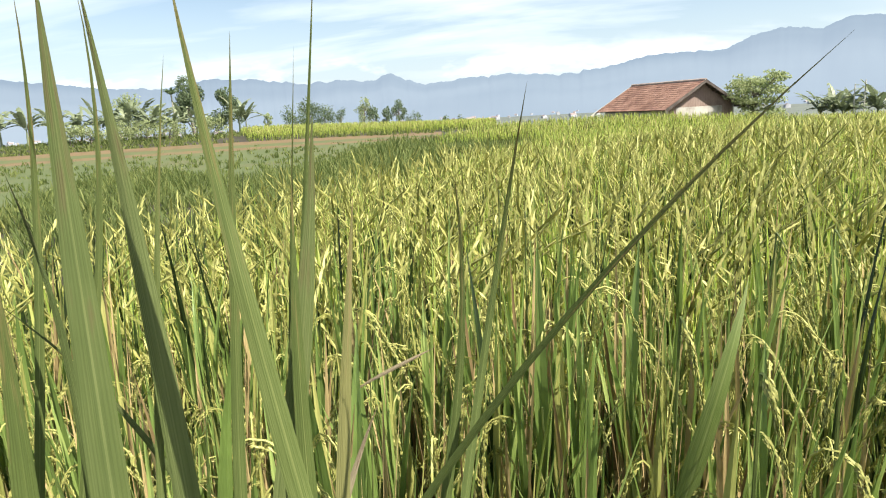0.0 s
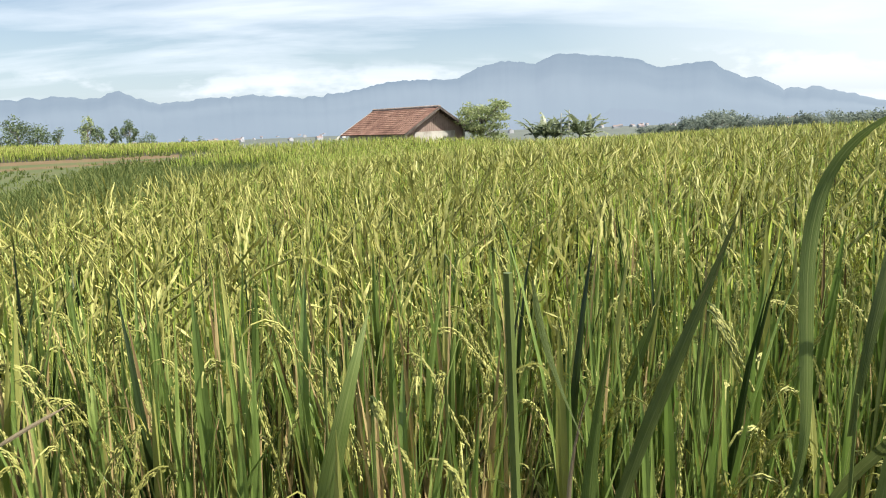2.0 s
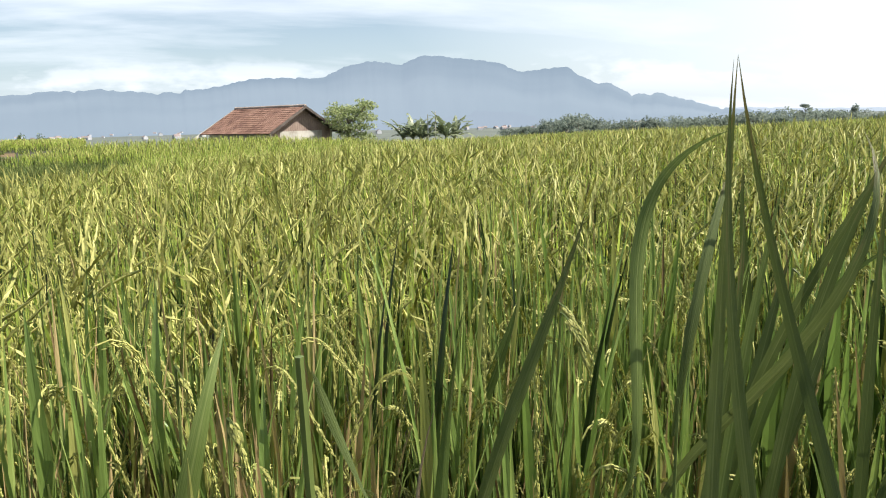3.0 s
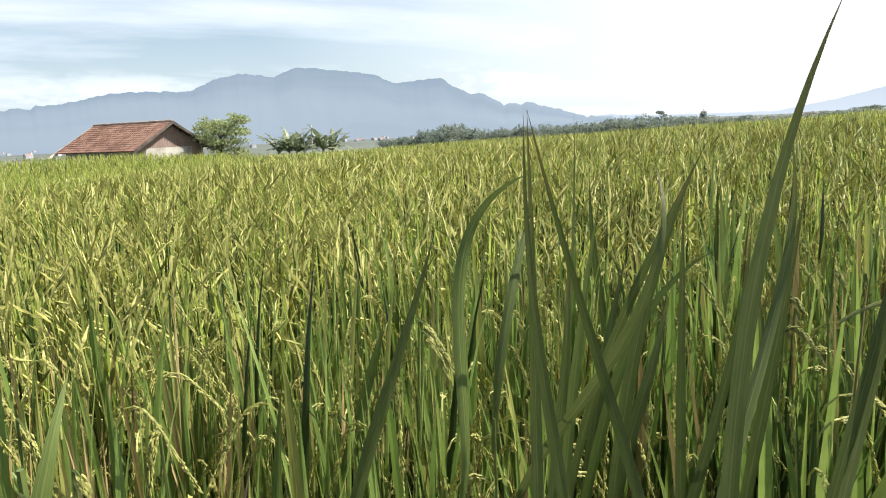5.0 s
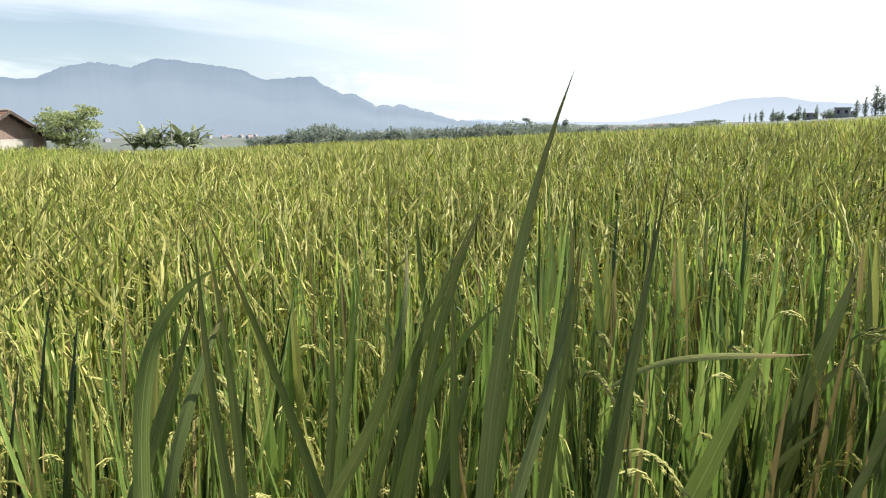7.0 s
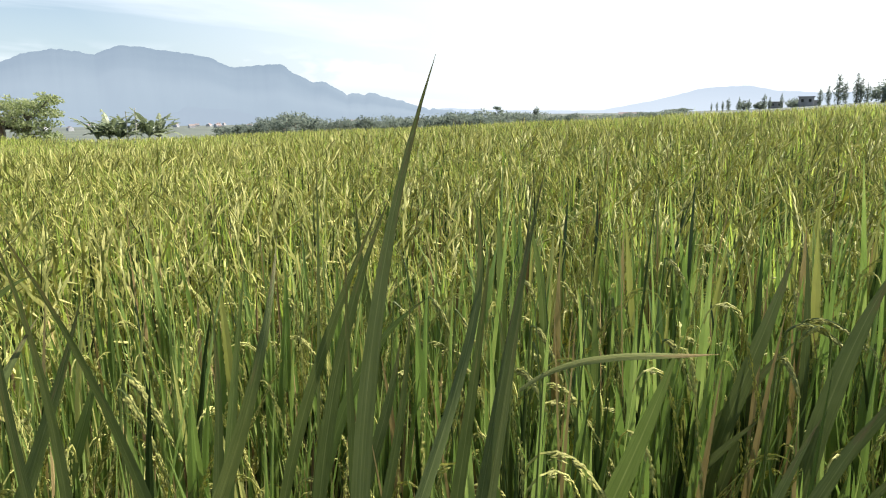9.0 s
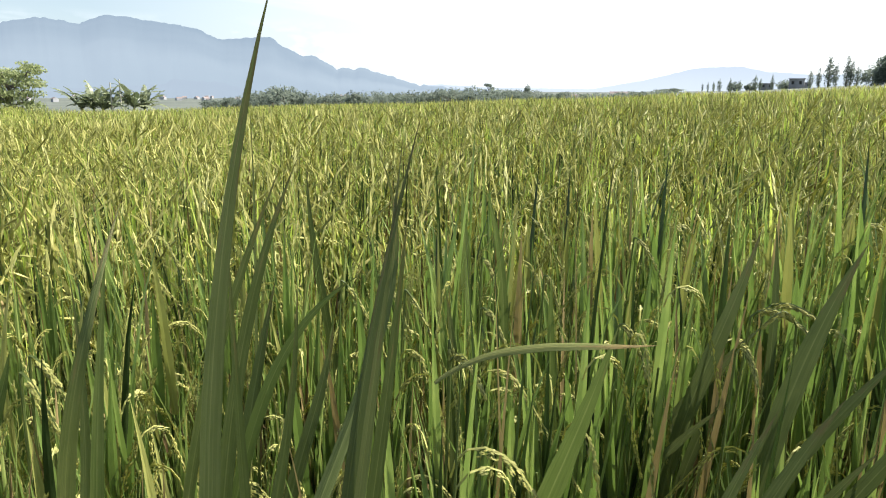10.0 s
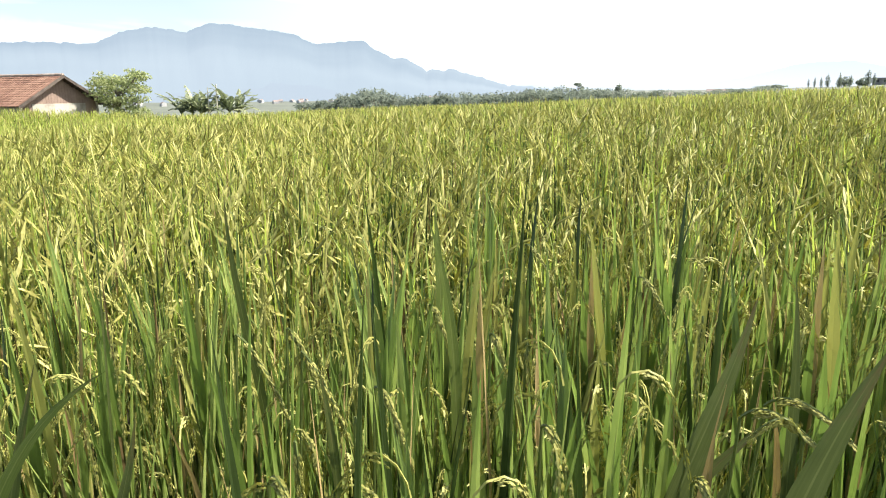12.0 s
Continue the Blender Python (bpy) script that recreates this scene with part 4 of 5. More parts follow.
for i, (az, el) in enumerate(CYP):
    r = 300 if az < 68 else 230
    p = on_ground(az, r)
    h = r * math.tan(radians(el + 0.12)) + 1.45 - p[2]
    m = Matrix.Translation(p) @ Matrix.Rotation(i * 1.3, 4, "Z")
    ob = kinds[i % 3] if i < 3 else copy_thing(kinds[i % 3], m)
    ob.matrix_basis = m
    ob.scale = (h / 6 * (0.8 + 0.13 * (i % 4)), h / 6 * (0.8 + 0.13 * (i % 4)), h / 6)
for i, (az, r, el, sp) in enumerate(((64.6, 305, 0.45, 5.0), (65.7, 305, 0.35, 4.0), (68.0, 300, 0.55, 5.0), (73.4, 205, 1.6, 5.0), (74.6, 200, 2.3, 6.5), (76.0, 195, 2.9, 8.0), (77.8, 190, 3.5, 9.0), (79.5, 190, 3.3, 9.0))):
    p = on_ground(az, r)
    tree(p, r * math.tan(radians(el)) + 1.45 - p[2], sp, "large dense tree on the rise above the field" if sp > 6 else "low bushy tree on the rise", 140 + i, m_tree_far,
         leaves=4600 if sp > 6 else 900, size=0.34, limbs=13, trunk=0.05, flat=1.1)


def block(name, at, w, d, h, label, turn, flat=True):
    """A small distant building with window openings."""
    root = thing(name, at, label, "building")
    root.rotation_euler = (0, 0, radians(turn))
    a = Acc()
    box(a, (-w / 2, -d / 2, -1.0), (w / 2, d / 2, h))
    wall = part("wall", a, m_white if not flat else m_grey, root)
    n = max(2, int(w / 2.2))
    for i in range(n):
        b = Acc()
        x = -w / 2 + (i + 0.5) * w / n
        box(b, (x - 0.45, -d / 2 - 0.03, h * 0.45), (x + 0.45, -d / 2 + 0.02, h * 0.8))
        part("window", b, m_dark, root)
    b = Acc()
    if flat:
        box(b, (-w / 2 - 0.3, -d / 2 - 0.3, h + 0.003), (w / 2 + 0.3, d / 2 + 0.3, h + 0.3))
    else:
        v = [(-w / 2 - .4, -d / 2 - .4, h), (w / 2 + .4, -d / 2 - .4, h), (w / 2 + .4, d / 2 + .4, h), (-w / 2 - .4, d / 2 + .4, h),
             (-w / 2 - .4, 0, h + d * 0.32), (w / 2 + .4, 0, h + d * 0.32)]
        b.add(v, [(0, 1, 5), (0, 5, 4), (2, 3, 4), (2, 4, 5), (0, 4, 3), (1, 2, 5), (0, 3, 2), (0, 2, 1)])
    part("roof", b, m_roof_far if not flat else m_grey, root)
    return root


for az, r, w, d, el, turn, flat in ((68.75, 290, 5.0, 5.0, 0.85, -70, True), (69.3, 300, 4.0, 4.0, 0.55, -65, True), (66.75, 310, 5.0, 4.0, 0.5, -60, True),
                                    (50.3, 262, 9.0, 6.0, -0.75, -40, False), (52.6, 270, 8.0, 6.0, -0.62, -60, False), (54.6, 275, 10.0, 6.0, -0.66, -50, False),
                                    (56.4, 280, 8.0, 6.0, -0.62, -55, False)):
    p = on_ground(az, r)
    top = r * math.tan(radians(el)) + 1.45 - p[2]
    block("distant_house" if not flat else "flat_roofed_building", p, w, d, max(top * (0.72 if not flat else 0.95), 1.8),
          "distant house with red roof beyond the field" if not flat else "small grey flat-roofed building on the rise", turn, flat)

# town on the valley floor
town = Acc()
rst = np.random.RandomState(21)
for i in range(260):
    az, r = rst.uniform(-46, 36), rst.uniform(640, 1300)
    p = bearing(az, r)
    g, w, d, h, c, s = gz(p), rst.uniform(3, 7), rst.uniform(3, 5), rst.uniform(1.6, 2.8), 0, 0
    tn = rst.uniform(0, 3.14)
    c, s = math.cos(tn), math.sin(tn)
    v = np.array([(x * w / 2, y * d / 2, z) for z in (-1, h) for x, y in ((-1, -1), (1, -1), (1, 1), (-1, 1))] + [(-w / 2, 0, h + d * .3), (w / 2, 0, h + d * .3)])
    v[:, :2] = v[:, :2] @ np.array([[c, s], [-s, c]])
    t = [(0, 1, 5), (0, 5, 4), (1, 2, 6), (1, 6, 5), (2, 3, 7), (2, 7, 6), (3, 0, 4), (3, 4, 7), (4, 5, 9), (4, 9, 8), (6, 7, 8), (6, 8, 9), (7, 4, 8), (5, 6, 9)]
    town.add(v + np.array([p.x, p.y, g]), t, [0] * 8 + [1] * 4 + [0] * 2)
tagged(new("valley_town", town.mesh("valley_town", [m_white, m_roof_far])), "scattered pale houses of a town in the valley", "town", kind="stuff")


# ---------------------------------------------------------------- tall leaves close to the path
def curve_pts(way, n):
    """n places along a curve with three or four control places."""
    s, w = np.linspace(0, 1, n)[:, None], [np.array(q) for q in way]
    if len(w) == 3:
        return (1 - s) ** 2 * w[0] + 2 * s * (1 - s) * w[1] + s * s * w[2]
    return (1 - s) ** 3 * w[0] + 3 * s * (1 - s) ** 2 * w[1] + 3 * s * s * (1 - s) * w[2] + s ** 3 * w[3]


def tall_leaf(way, width, label, mat=None, turn=0.0, keel=0.22):
    """One long leaf rising over the canopy from its own culm, along a curve. turn: how far it is twisted edge-on, degrees."""
    root, tip = way[0], way[-1]
    g = gz(root)
    ob = thing("tall_rice_leaf", (root[0], root[1], g), label, "rice leaf", "tall rice leaves")
    base = np.array([root[0], root[1], g])
    n = 30
    c = curve_pts(way, n) - base
    d = np.gradient(c, axis=0)
    d /= np.linalg.norm(d, axis=1, keepdims=True)
    mid = np.array(root) * 0.5 + np.array(tip) * 0.5
    to_path = np.array([mid[0] - 0.25, mid[1] - 0.0, 0.0])
    to_path /= np.linalg.norm(to_path)
    s = np.linspace(0, 1, n)
    prof = np.clip(0.45 + 1.3 * s, 0, 1) * np.clip(1 - np.clip((s - 0.58) / 0.42, 0, 1) ** 1.8, 0.012, 1)
    ang = radians(turn) + 0.6 * (s - 0.6)
    side = np.cross(d, to_path)
    side /= np.linalg.norm(side, axis=1, keepdims=True)
    nor = np.cross(side, d)
    sd = side * np.cos(ang)[:, None] + nor * np.sin(ang)[:, None]
    nn = np.cross(sd, d)
    wavy = [np.array([1 + 0.09 * noise.noise(Vector((q * 7, root[0] * 7, k))) + 0.05 * noise.noise(Vector((q * 31, root[1] * 9, k))) for q in s]) for k in (0, 5)]
    run = np.concatenate([[0], np.cumsum(np.linalg.norm(np.diff(c, axis=0), axis=1))])
    rows_, marks = [], []
    for u, sink in ((-1.0, 0.0), (-0.5, 0.62), (0.0, 1.0), (0.5, 0.62), (1.0, 0.0)):
        hw = (width / 2 * prof * (wavy[0] if u < 0 else wavy[1]))[:, None]
        rows_.append(c + sd * hw * u - nn * hw * keel * sink)
        marks.append(np.stack([np.full(n, u), run, s], -1))
    v, marks = np.stack(rows_, 1).reshape(-1, 3), np.stack(marks, 1).reshape(-1, 3)
    t = []
    for i in range(n - 1):
        for k in range(4):
            p = i * 5 + k
            t += [(p, p + 1, p + 6), (p, p + 6, p + 5)]
    a = Acc()
    a.add(v, t)
    me = a.mesh("leaf_blade", [mat or m_blade], smooth=True)
    me.attributes.new("blade", "FLOAT_VECTOR", "POINT").data.foreach_set("vector", marks.astype(np.float32).ravel())
    part("leaf_blade", me, None, ob)
    a = Acc()
    tube(a, [(0, 0, -0.05), (0, 0, c[0][2] * 0.5), c[0] + d[0] * 0.03], [0.004, 0.0032, 0.0008], 6)
    part("culm", a, m_stem, ob)
    return ob


tall_leaf(((-0.333, 0.247, 0.815), (-0.332, 0.248, 1.046), (-0.332, 0.248, 1.276), (-0.330, 0.250, 1.506)), 0.0189, "broad grey-green rice leaf rising past the canopy", m_blade_deep)
tall_leaf(((-0.303, 0.284, 0.800), (-0.309, 0.279, 1.036), (-0.308, 0.281, 1.273), (-0.325, 0.267, 1.508)), 0.0126, "dark green rice leaf leaning beside a broader one", m_blade_deep, turn=20)
tall_leaf(((-0.217, 0.287, 0.812), (-0.201, 0.293, 1.046), (-0.257, 0.267, 1.271), (-0.274, 0.255, 1.501)), 0.0125, "broad green rice leaf leaning over the canopy")
tall_leaf(((-0.311, 0.288, 0.790), (-0.309, 0.288, 1.021), (-0.299, 0.296, 1.252), (-0.279, 0.307, 1.483)), 0.0075, "narrow upright green rice leaf", turn=10)
tall_leaf(((-0.276, 0.323, 0.774), (-0.262, 0.330, 0.987), (-0.280, 0.321, 1.201), (-0.265, 0.328, 1.413)), 0.0128, "green rice leaf with a dark pointed tip")
tall_leaf(((-0.302, 0.341, 0.918), (-0.307, 0.337, 1.107), (-0.287, 0.348, 1.293), (-0.270, 0.356, 1.479)), 0.0025, "thin edge-on rice leaf above the canopy", turn=30)
tall_leaf(((-0.316, 0.304, 0.801), (-0.340, 0.283, 1.024), (-0.274, 0.335, 1.229), (-0.258, 0.345, 1.444)), 0.0191, "broad grey-green rice leaf rising past the canopy", m_blade_deep)
tall_leaf(((-0.299, 0.330, 0.907), (-0.306, 0.323, 1.117), (-0.275, 0.346, 1.323), (-0.255, 0.359, 1.530)), 0.0035, "thin edge-on rice leaf above the canopy", turn=10)
tall_leaf(((-0.344, 0.258, 0.802), (-0.332, 0.264, 1.025), (-0.335, 0.267, 1.252), (-0.303, 0.289, 1.473)), 0.0054, "narrow upright green rice leaf")
tall_leaf(((-0.300, 0.376, 0.739), (-0.298, 0.375, 0.958), (-0.282, 0.384, 1.177), (-0.257, 0.393, 1.395)), 0.0124, "pale yellowish rice leaf standing upright", m_blade_pale)
tall_leaf(((-0.217, 0.324, 0.833), (-0.198, 0.107, 1.017), (-0.196, 0.454, 1.267), (-0.145, 0.338, 1.454)), 0.0057, "slender dark rice leaf leaning to its tip", turn=20)
tall_leaf(((-0.231, 0.336, 0.764), (-0.270, 0.202, 0.972), (-0.181, 0.422, 1.207), (-0.179, 0.322, 1.413)), 0.0079, "dark pointed rice leaf over the canopy", turn=10)
tall_leaf(((-0.315, 0.176, 0.907), (-0.296, 0.131, 1.121), (-0.200, 0.221, 1.316), (-0.048, 0.204, 1.457)), 0.0045, "long dark rice leaf slanting across the field", turn=15)
tall_leaf(((-0.055, 0.790, 0.685), (-0.046, 0.885, 0.857), (-0.008, 0.653, 1.100), (0.054, 0.834, 1.235)), 0.0265, "broad green rice leaf leaning out", m_blade_light)
tall_leaf(((-0.340, 0.282, 0.890), (-0.390, 0.230, 1.058), (-0.337, 0.286, 1.251), (-0.367, 0.256, 1.426)), 0.0062, "dark rice leaf bowing towards the bund", m_blade_deep, turn=10)
tall_leaf(((-0.259, 0.362, 0.922), (-0.271, 0.300, 1.053), (-0.305, 0.324, 1.251), (-0.377, 0.246, 1.371)), 0.0042, "dark rice leaf bowing towards the bund", m_blade_deep, turn=10)
tall_leaf(((-0.385, 0.267, 0.957), (-0.422, 0.232, 1.143), (-0.368, 0.283, 1.324), (-0.370, 0.281, 1.508)), 0.0048, "thin rice leaf tip above the canopy", turn=20)
tall_leaf(((-0.362, 0.289, 0.962), (-0.431, 0.232, 1.145), (-0.339, 0.308, 1.327), (-0.351, 0.298, 1.509)), 0.0043, "thin rice leaf tip above the canopy", turn=20)
tall_leaf(((-0.382, 0.240, 0.813), (-0.389, 0.232, 1.008), (-0.376, 0.246, 1.201), (-0.374, 0.249, 1.395)), 0.0158, "broad green rice leaf low beside the path")
tall_leaf(((-0.424, 0.545, 0.679), (-0.407, 0.544, 0.845), (-0.387, 0.563, 1.018), (-0.320, 0.587, 1.171)), 0.0108, "dry reddish rice leaf standing low", m_blade_dry, turn=20)
tall_leaf(((-0.482, 0.932, 1.030), (-0.434, 0.952, 1.056), (-0.360, 0.972, 1.089)), 0.0060, "thin broken straw across the stems", m_blade_dry, turn=10)
tall_leaf(((0.074, 0.110, 1.400), (0.068, 0.115, 1.416), (0.064, 0.103, 1.430)), 0.0028, "dull green rice leaf leaning low", m_blade_deep)
tall_leaf(((0.477, 1.205, 0.703), (0.479, 1.204, 0.851), (0.552, 1.176, 0.979), (0.582, 1.161, 1.119)), 0.0248, "broad green rice leaf among the ears", m_blade_light)
tall_leaf(((0.160, 0.414, 0.781), (0.173, 0.361, 0.960), (0.160, 0.404, 1.168), (0.172, 0.342, 1.349)), 0.0131, "broad green rice leaf low beside the path", m_blade_light)
tall_leaf(((0.098, 0.312, 0.825), (0.249, 0.260, 0.961), (0.090, 0.316, 1.172), (0.145, 0.299, 1.334)), 0.0049, "withered white rice leaf curling down", m_blade_dry, turn=20)
tall_leaf(((0.307, 0.390, 1.195), (0.316, 0.344, 1.274), (0.313, 0.464, 1.418), (0.373, 0.374, 1.454)), 0.0098, "long rice leaf bowed sideways at its end", m_blade_light)
tall_leaf(((0.374, 0.375, 0.724), (0.322, 0.307, 0.972), (0.421, 0.438, 1.255), (0.348, 0.344, 1.498)), 0.0093, "upright rice leaf crossing another at its tip", turn=15)
tall_leaf(((0.473, 0.279, 0.766), (0.417, 0.173, 1.007), (0.465, 0.417, 1.273), (0.348, 0.344, 1.498)), 0.0091, "leaning rice leaf crossing an upright one", turn=10)
tall_leaf(((0.314, 0.344, 1.266), (0.302, 0.318, 1.361), (0.373, 0.373, 1.433)), 0.0070, "slender green rice leaf beside a bowed one", turn=10)
tall_leaf(((0.385, 0.309, 0.770), (0.411, 0.284, 1.017), (0.341, 0.351, 1.251), (0.346, 0.345, 1.495)), 0.0092, "upright rice leaf crossing another at its tip", turn=10)
tall_leaf(((0.917, 1.023, 0.662), (0.911, 1.028, 0.945), (0.935, 1.009, 1.226), (0.932, 1.011, 1.508)), 0.0077, "thin dark upright rice leaf", turn=40)
tall_leaf(((0.637, 0.468, 0.667), (0.640, 0.465, 0.918), (0.632, 0.473, 1.167), (0.634, 0.471, 1.418)), 0.0110, "narrow upright green rice leaf", turn=10)
tall_leaf(((0.641, 0.627, 0.758), (0.663, 0.598, 0.986), (0.667, 0.608, 1.238), (0.735, 0.533, 1.455)), 0.0158, "green rice leaf leaning over the canopy", turn=5)
tall_leaf(((0.529, 0.350, 0.739), (0.545, 0.311, 1.012), (0.532, 0.367, 1.307), (0.577, 0.277, 1.572)), 0.0145, "tall dark green rice leaf standing far above the canopy", m_blade_deep, turn=5)
tall_leaf(((0.570, 0.289, 0.809), (0.651, 0.353, 1.032), (0.534, 0.211, 1.290), (0.641, 0.244, 1.507)), 0.0090, "tall dark slender rice leaf", m_blade_deep, turn=10)
tall_leaf(((0.576, 0.266, 0.854), (0.598, 0.311, 1.068), (0.585, 0.229, 1.285), (0.627, 0.242, 1.497)), 0.0082, "slender dark rice leaf with a long point", m_blade_deep, turn=10)
tall_leaf(((0.781, 0.391, 1.265), (0.827, 0.360, 1.309), (0.868, 0.299, 1.300), (0.898, 0.243, 1.314)), 0.0078, "bowed rice leaf drying to straw at its tip", m_blade_straw, turn=50)
tall_leaf(((0.606, 0.402, 0.785), (0.361, 0.313, 1.039), (0.918, 0.503, 1.257), (0.761, 0.443, 1.469)), 0.0126, "rice leaf with a bent spiky dark tip", turn=15)
tall_leaf(((0.631, 0.679, 0.817), (0.660, 0.703, 1.051), (0.644, 0.581, 1.250), (0.703, 0.508, 1.451)), 0.0128, "green rice leaf leaning over the canopy", turn=5)
tall_leaf(((1.473, 0.915, 0.673), (1.449, 0.939, 0.888), (1.478, 0.912, 1.118), (1.426, 0.964, 1.328)), 0.0200, "light green rice leaf with a frayed pale tip", m_blade_light)
tall_leaf(((0.949, 0.461, 0.680), (0.978, 0.495, 0.915), (0.917, 0.357, 1.095), (0.933, 0.305, 1.305)), 0.0264, "broad bright green rice leaf in the sun", m_blade_light)
tall_leaf(((0.479, 0.542, 0.819), (0.625, 0.924, 0.990), (0.397, 0.187, 1.308), (0.543, 0.423, 1.449)), 0.0125, "broad green rice leaf beside the path")
tall_leaf(((0.675, 0.762, 0.776), (0.734, 0.698, 0.905), (0.734, 0.740, 1.202), (0.877, 0.633, 1.299)), 0.0164, "light green rice leaf leaning over the canopy", m_blade_light)
tall_leaf(((0.511, 0.552, 0.709), (0.481, 0.568, 0.935), (0.544, 0.534, 1.155), (0.535, 0.538, 1.379)), 0.0119, "narrow upright green rice leaf", turn=10)
tall_leaf(((0.510, 0.549, 0.710), (0.516, 0.543, 0.942), (0.527, 0.537, 1.176), (0.557, 0.513, 1.406)), 0.0123, "light green rice leaf among the ears", m_blade_light)
tall_leaf(((0.315, 0.772, 0.680), (0.292, 0.772, 0.927), (0.411, 0.751, 1.131), (0.475, 0.729, 1.353)), 0.0180, "broad green rice leaf among the ears")
tall_leaf(((0.607, 0.457, 0.723), (0.571, 0.489, 0.952), (0.655, 0.411, 1.161), (0.658, 0.408, 1.384)), 0.0113, "narrow upright green rice leaf", turn=10)
tall_leaf(((0.752, 0.499, 0.664), (0.745, 0.506, 0.916), (0.782, 0.465, 1.161), (0.797, 0.447, 1.410)), 0.0146, "broad green rice leaf among the ears")
tall_leaf(((1.477, 0.535, 0.678), (1.465, 0.550, 0.897), (1.522, 0.468, 1.089), (1.539, 0.436, 1.297)), 0.0298, "broad green rice leaf leaning in the shade", m_blade_deep, turn=10)
tall_leaf(((1.390, 0.363, 0.691), (1.390, 0.347, 0.903), (1.411, 0.324, 1.120), (1.438, 0.251, 1.319)), 0.0324, "broad green rice leaf leaning in the shade", m_blade_deep)
tall_leaf(((1.702, 0.447, 0.663), (1.694, 0.463, 0.872), (1.702, 0.448, 1.084), (1.689, 0.474, 1.292)), 0.0164, "dark pointed rice leaf over the canopy", m_blade_deep, turn=10)
tall_leaf(((1.331, 0.680, 0.681), (1.336, 0.677, 0.859), (1.318, 0.691, 1.035), (1.317, 0.691, 1.213)), 0.0175, "light green rice leaf among the ears", m_blade_light)
tall_leaf(((1.148, 0.737, 0.676), (1.130, 0.745, 0.853), (1.152, 0.736, 1.034), (1.121, 0.750, 1.210)), 0.0191, "broad green rice leaf among the ears")
tall_leaf(((1.229, 1.244, 0.669), (1.252, 1.237, 0.901), (1.178, 1.261, 1.123), (1.182, 1.260, 1.353)), 0.0188, "narrow upright green rice leaf", turn=10)
tall_leaf(((1.661, 1.245, 0.667), (1.654, 1.250, 0.871), (1.658, 1.247, 1.076), (1.641, 1.258, 1.280)), 0.0261, "light green rice leaf with a frayed pale tip", m_blade_light)
tall_leaf(((0.735, 0.768, 0.686), (0.738, 0.764, 0.887), (0.776, 0.769, 1.083), (0.832, 0.766, 1.274)), 0.0194, "broad green rice leaf low beside the path")
tall_leaf(((0.833, 0.769, 0.671), (0.761, 0.777, 0.868), (0.892, 0.762, 1.022), (0.915, 0.758, 1.199)), 0.0201, "broad green rice leaf low beside the path")


# broad leaves leaning together at the greener end of the field
rsb = np.random.RandomState(77)
for i in range(30):
    b = bearing(rsb.uniform(52, 86), rsb.uniform(0.72, 1.5)) + Vector((0.45, 0.0, 0.0))
    z0, rise, out = gz(b) + rsb.uniform(0.45, 0.6), rsb.uniform(0.42, 0.62), rsb.uniform(0.10, 0.34)
    way = Vector((math.sin(radians(145)), math.cos(radians(145)), 0)) * out + Vector((rsb.normal() * 0.05, rsb.normal() * 0.05, 0))
    tall_leaf(((b.x, b.y, z0), (b.x + way.x * 0.35, b.y + way.y * 0.35, z0 + rise * 0.6), (b.x + way.x, b.y + way.y, z0 + rise)),
              rsb.uniform(0.016, 0.026), "broad deep green rice leaf leaning with its neighbours", m_blade_deep, turn=rsb.uniform(-25, 25))

# ---------------------------------------------------------------- rice plants beside the path
def set_grains(a, rs, c, count, full):
    """Grains close along a stalk curve c, thinning to its end."""
    n = len(c)
    q = rs.uniform(0.15, 1.0, count)
    i = np.clip((q * (n - 1)).astype(int), 0, n - 2)
    f = (q * (n - 1) - i)[:, None]
    p = c[i] * (1 - f) + c[i + 1] * f
    d = c[i + 1] - c[i]
    d /= np.linalg.norm(d, axis=1, keepdims=True)
    off = rs.normal(size=(count, 3))
    off -= d * (off * d).sum(1, keepdims=True)
    off /= np.linalg.norm(off, axis=1, keepdims=True)
    rad = (0.0038 * (1.12 - q) + 0.0012) * full
    p = p + off * (rad * rs.uniform(0.2, 1.0, count))[:, None] + np.array([0, 0, -0.004])
    way = d + off * 0.16 + np.array([0, 0, -0.06]) * rs.uniform(0.2, 1.4, count)[:, None]
    grains(a, p, way, rs.uniform(0.0072, 0.0090, count), 0.175, 0, 3)


def ear(rs, at, az, length, droop, full=1.0, count=140):
    """A ripening ear: a bowed stalk set with grains that hang close along it."""
    a = Acc()
    n = 16
    s = np.linspace(0, 1, n)
    ang = 0.12 + droop * smooth(0.0, 0.42, s)
    st = length / (n - 1)
    h = np.concatenate([[0], np.cumsum(np.sin(ang[1:]) * st)])
    z = np.concatenate([[0], np.cumsum(np.cos(ang[1:]) * st)])
    c = np.array(at) + np.stack([h * math.sin(az), h * math.cos(az), z], -1)
    tube(a, c, 0.0014 * (1.15 - s), 3, 0)
    set_grains(a, rs, c, count, full)
    return a


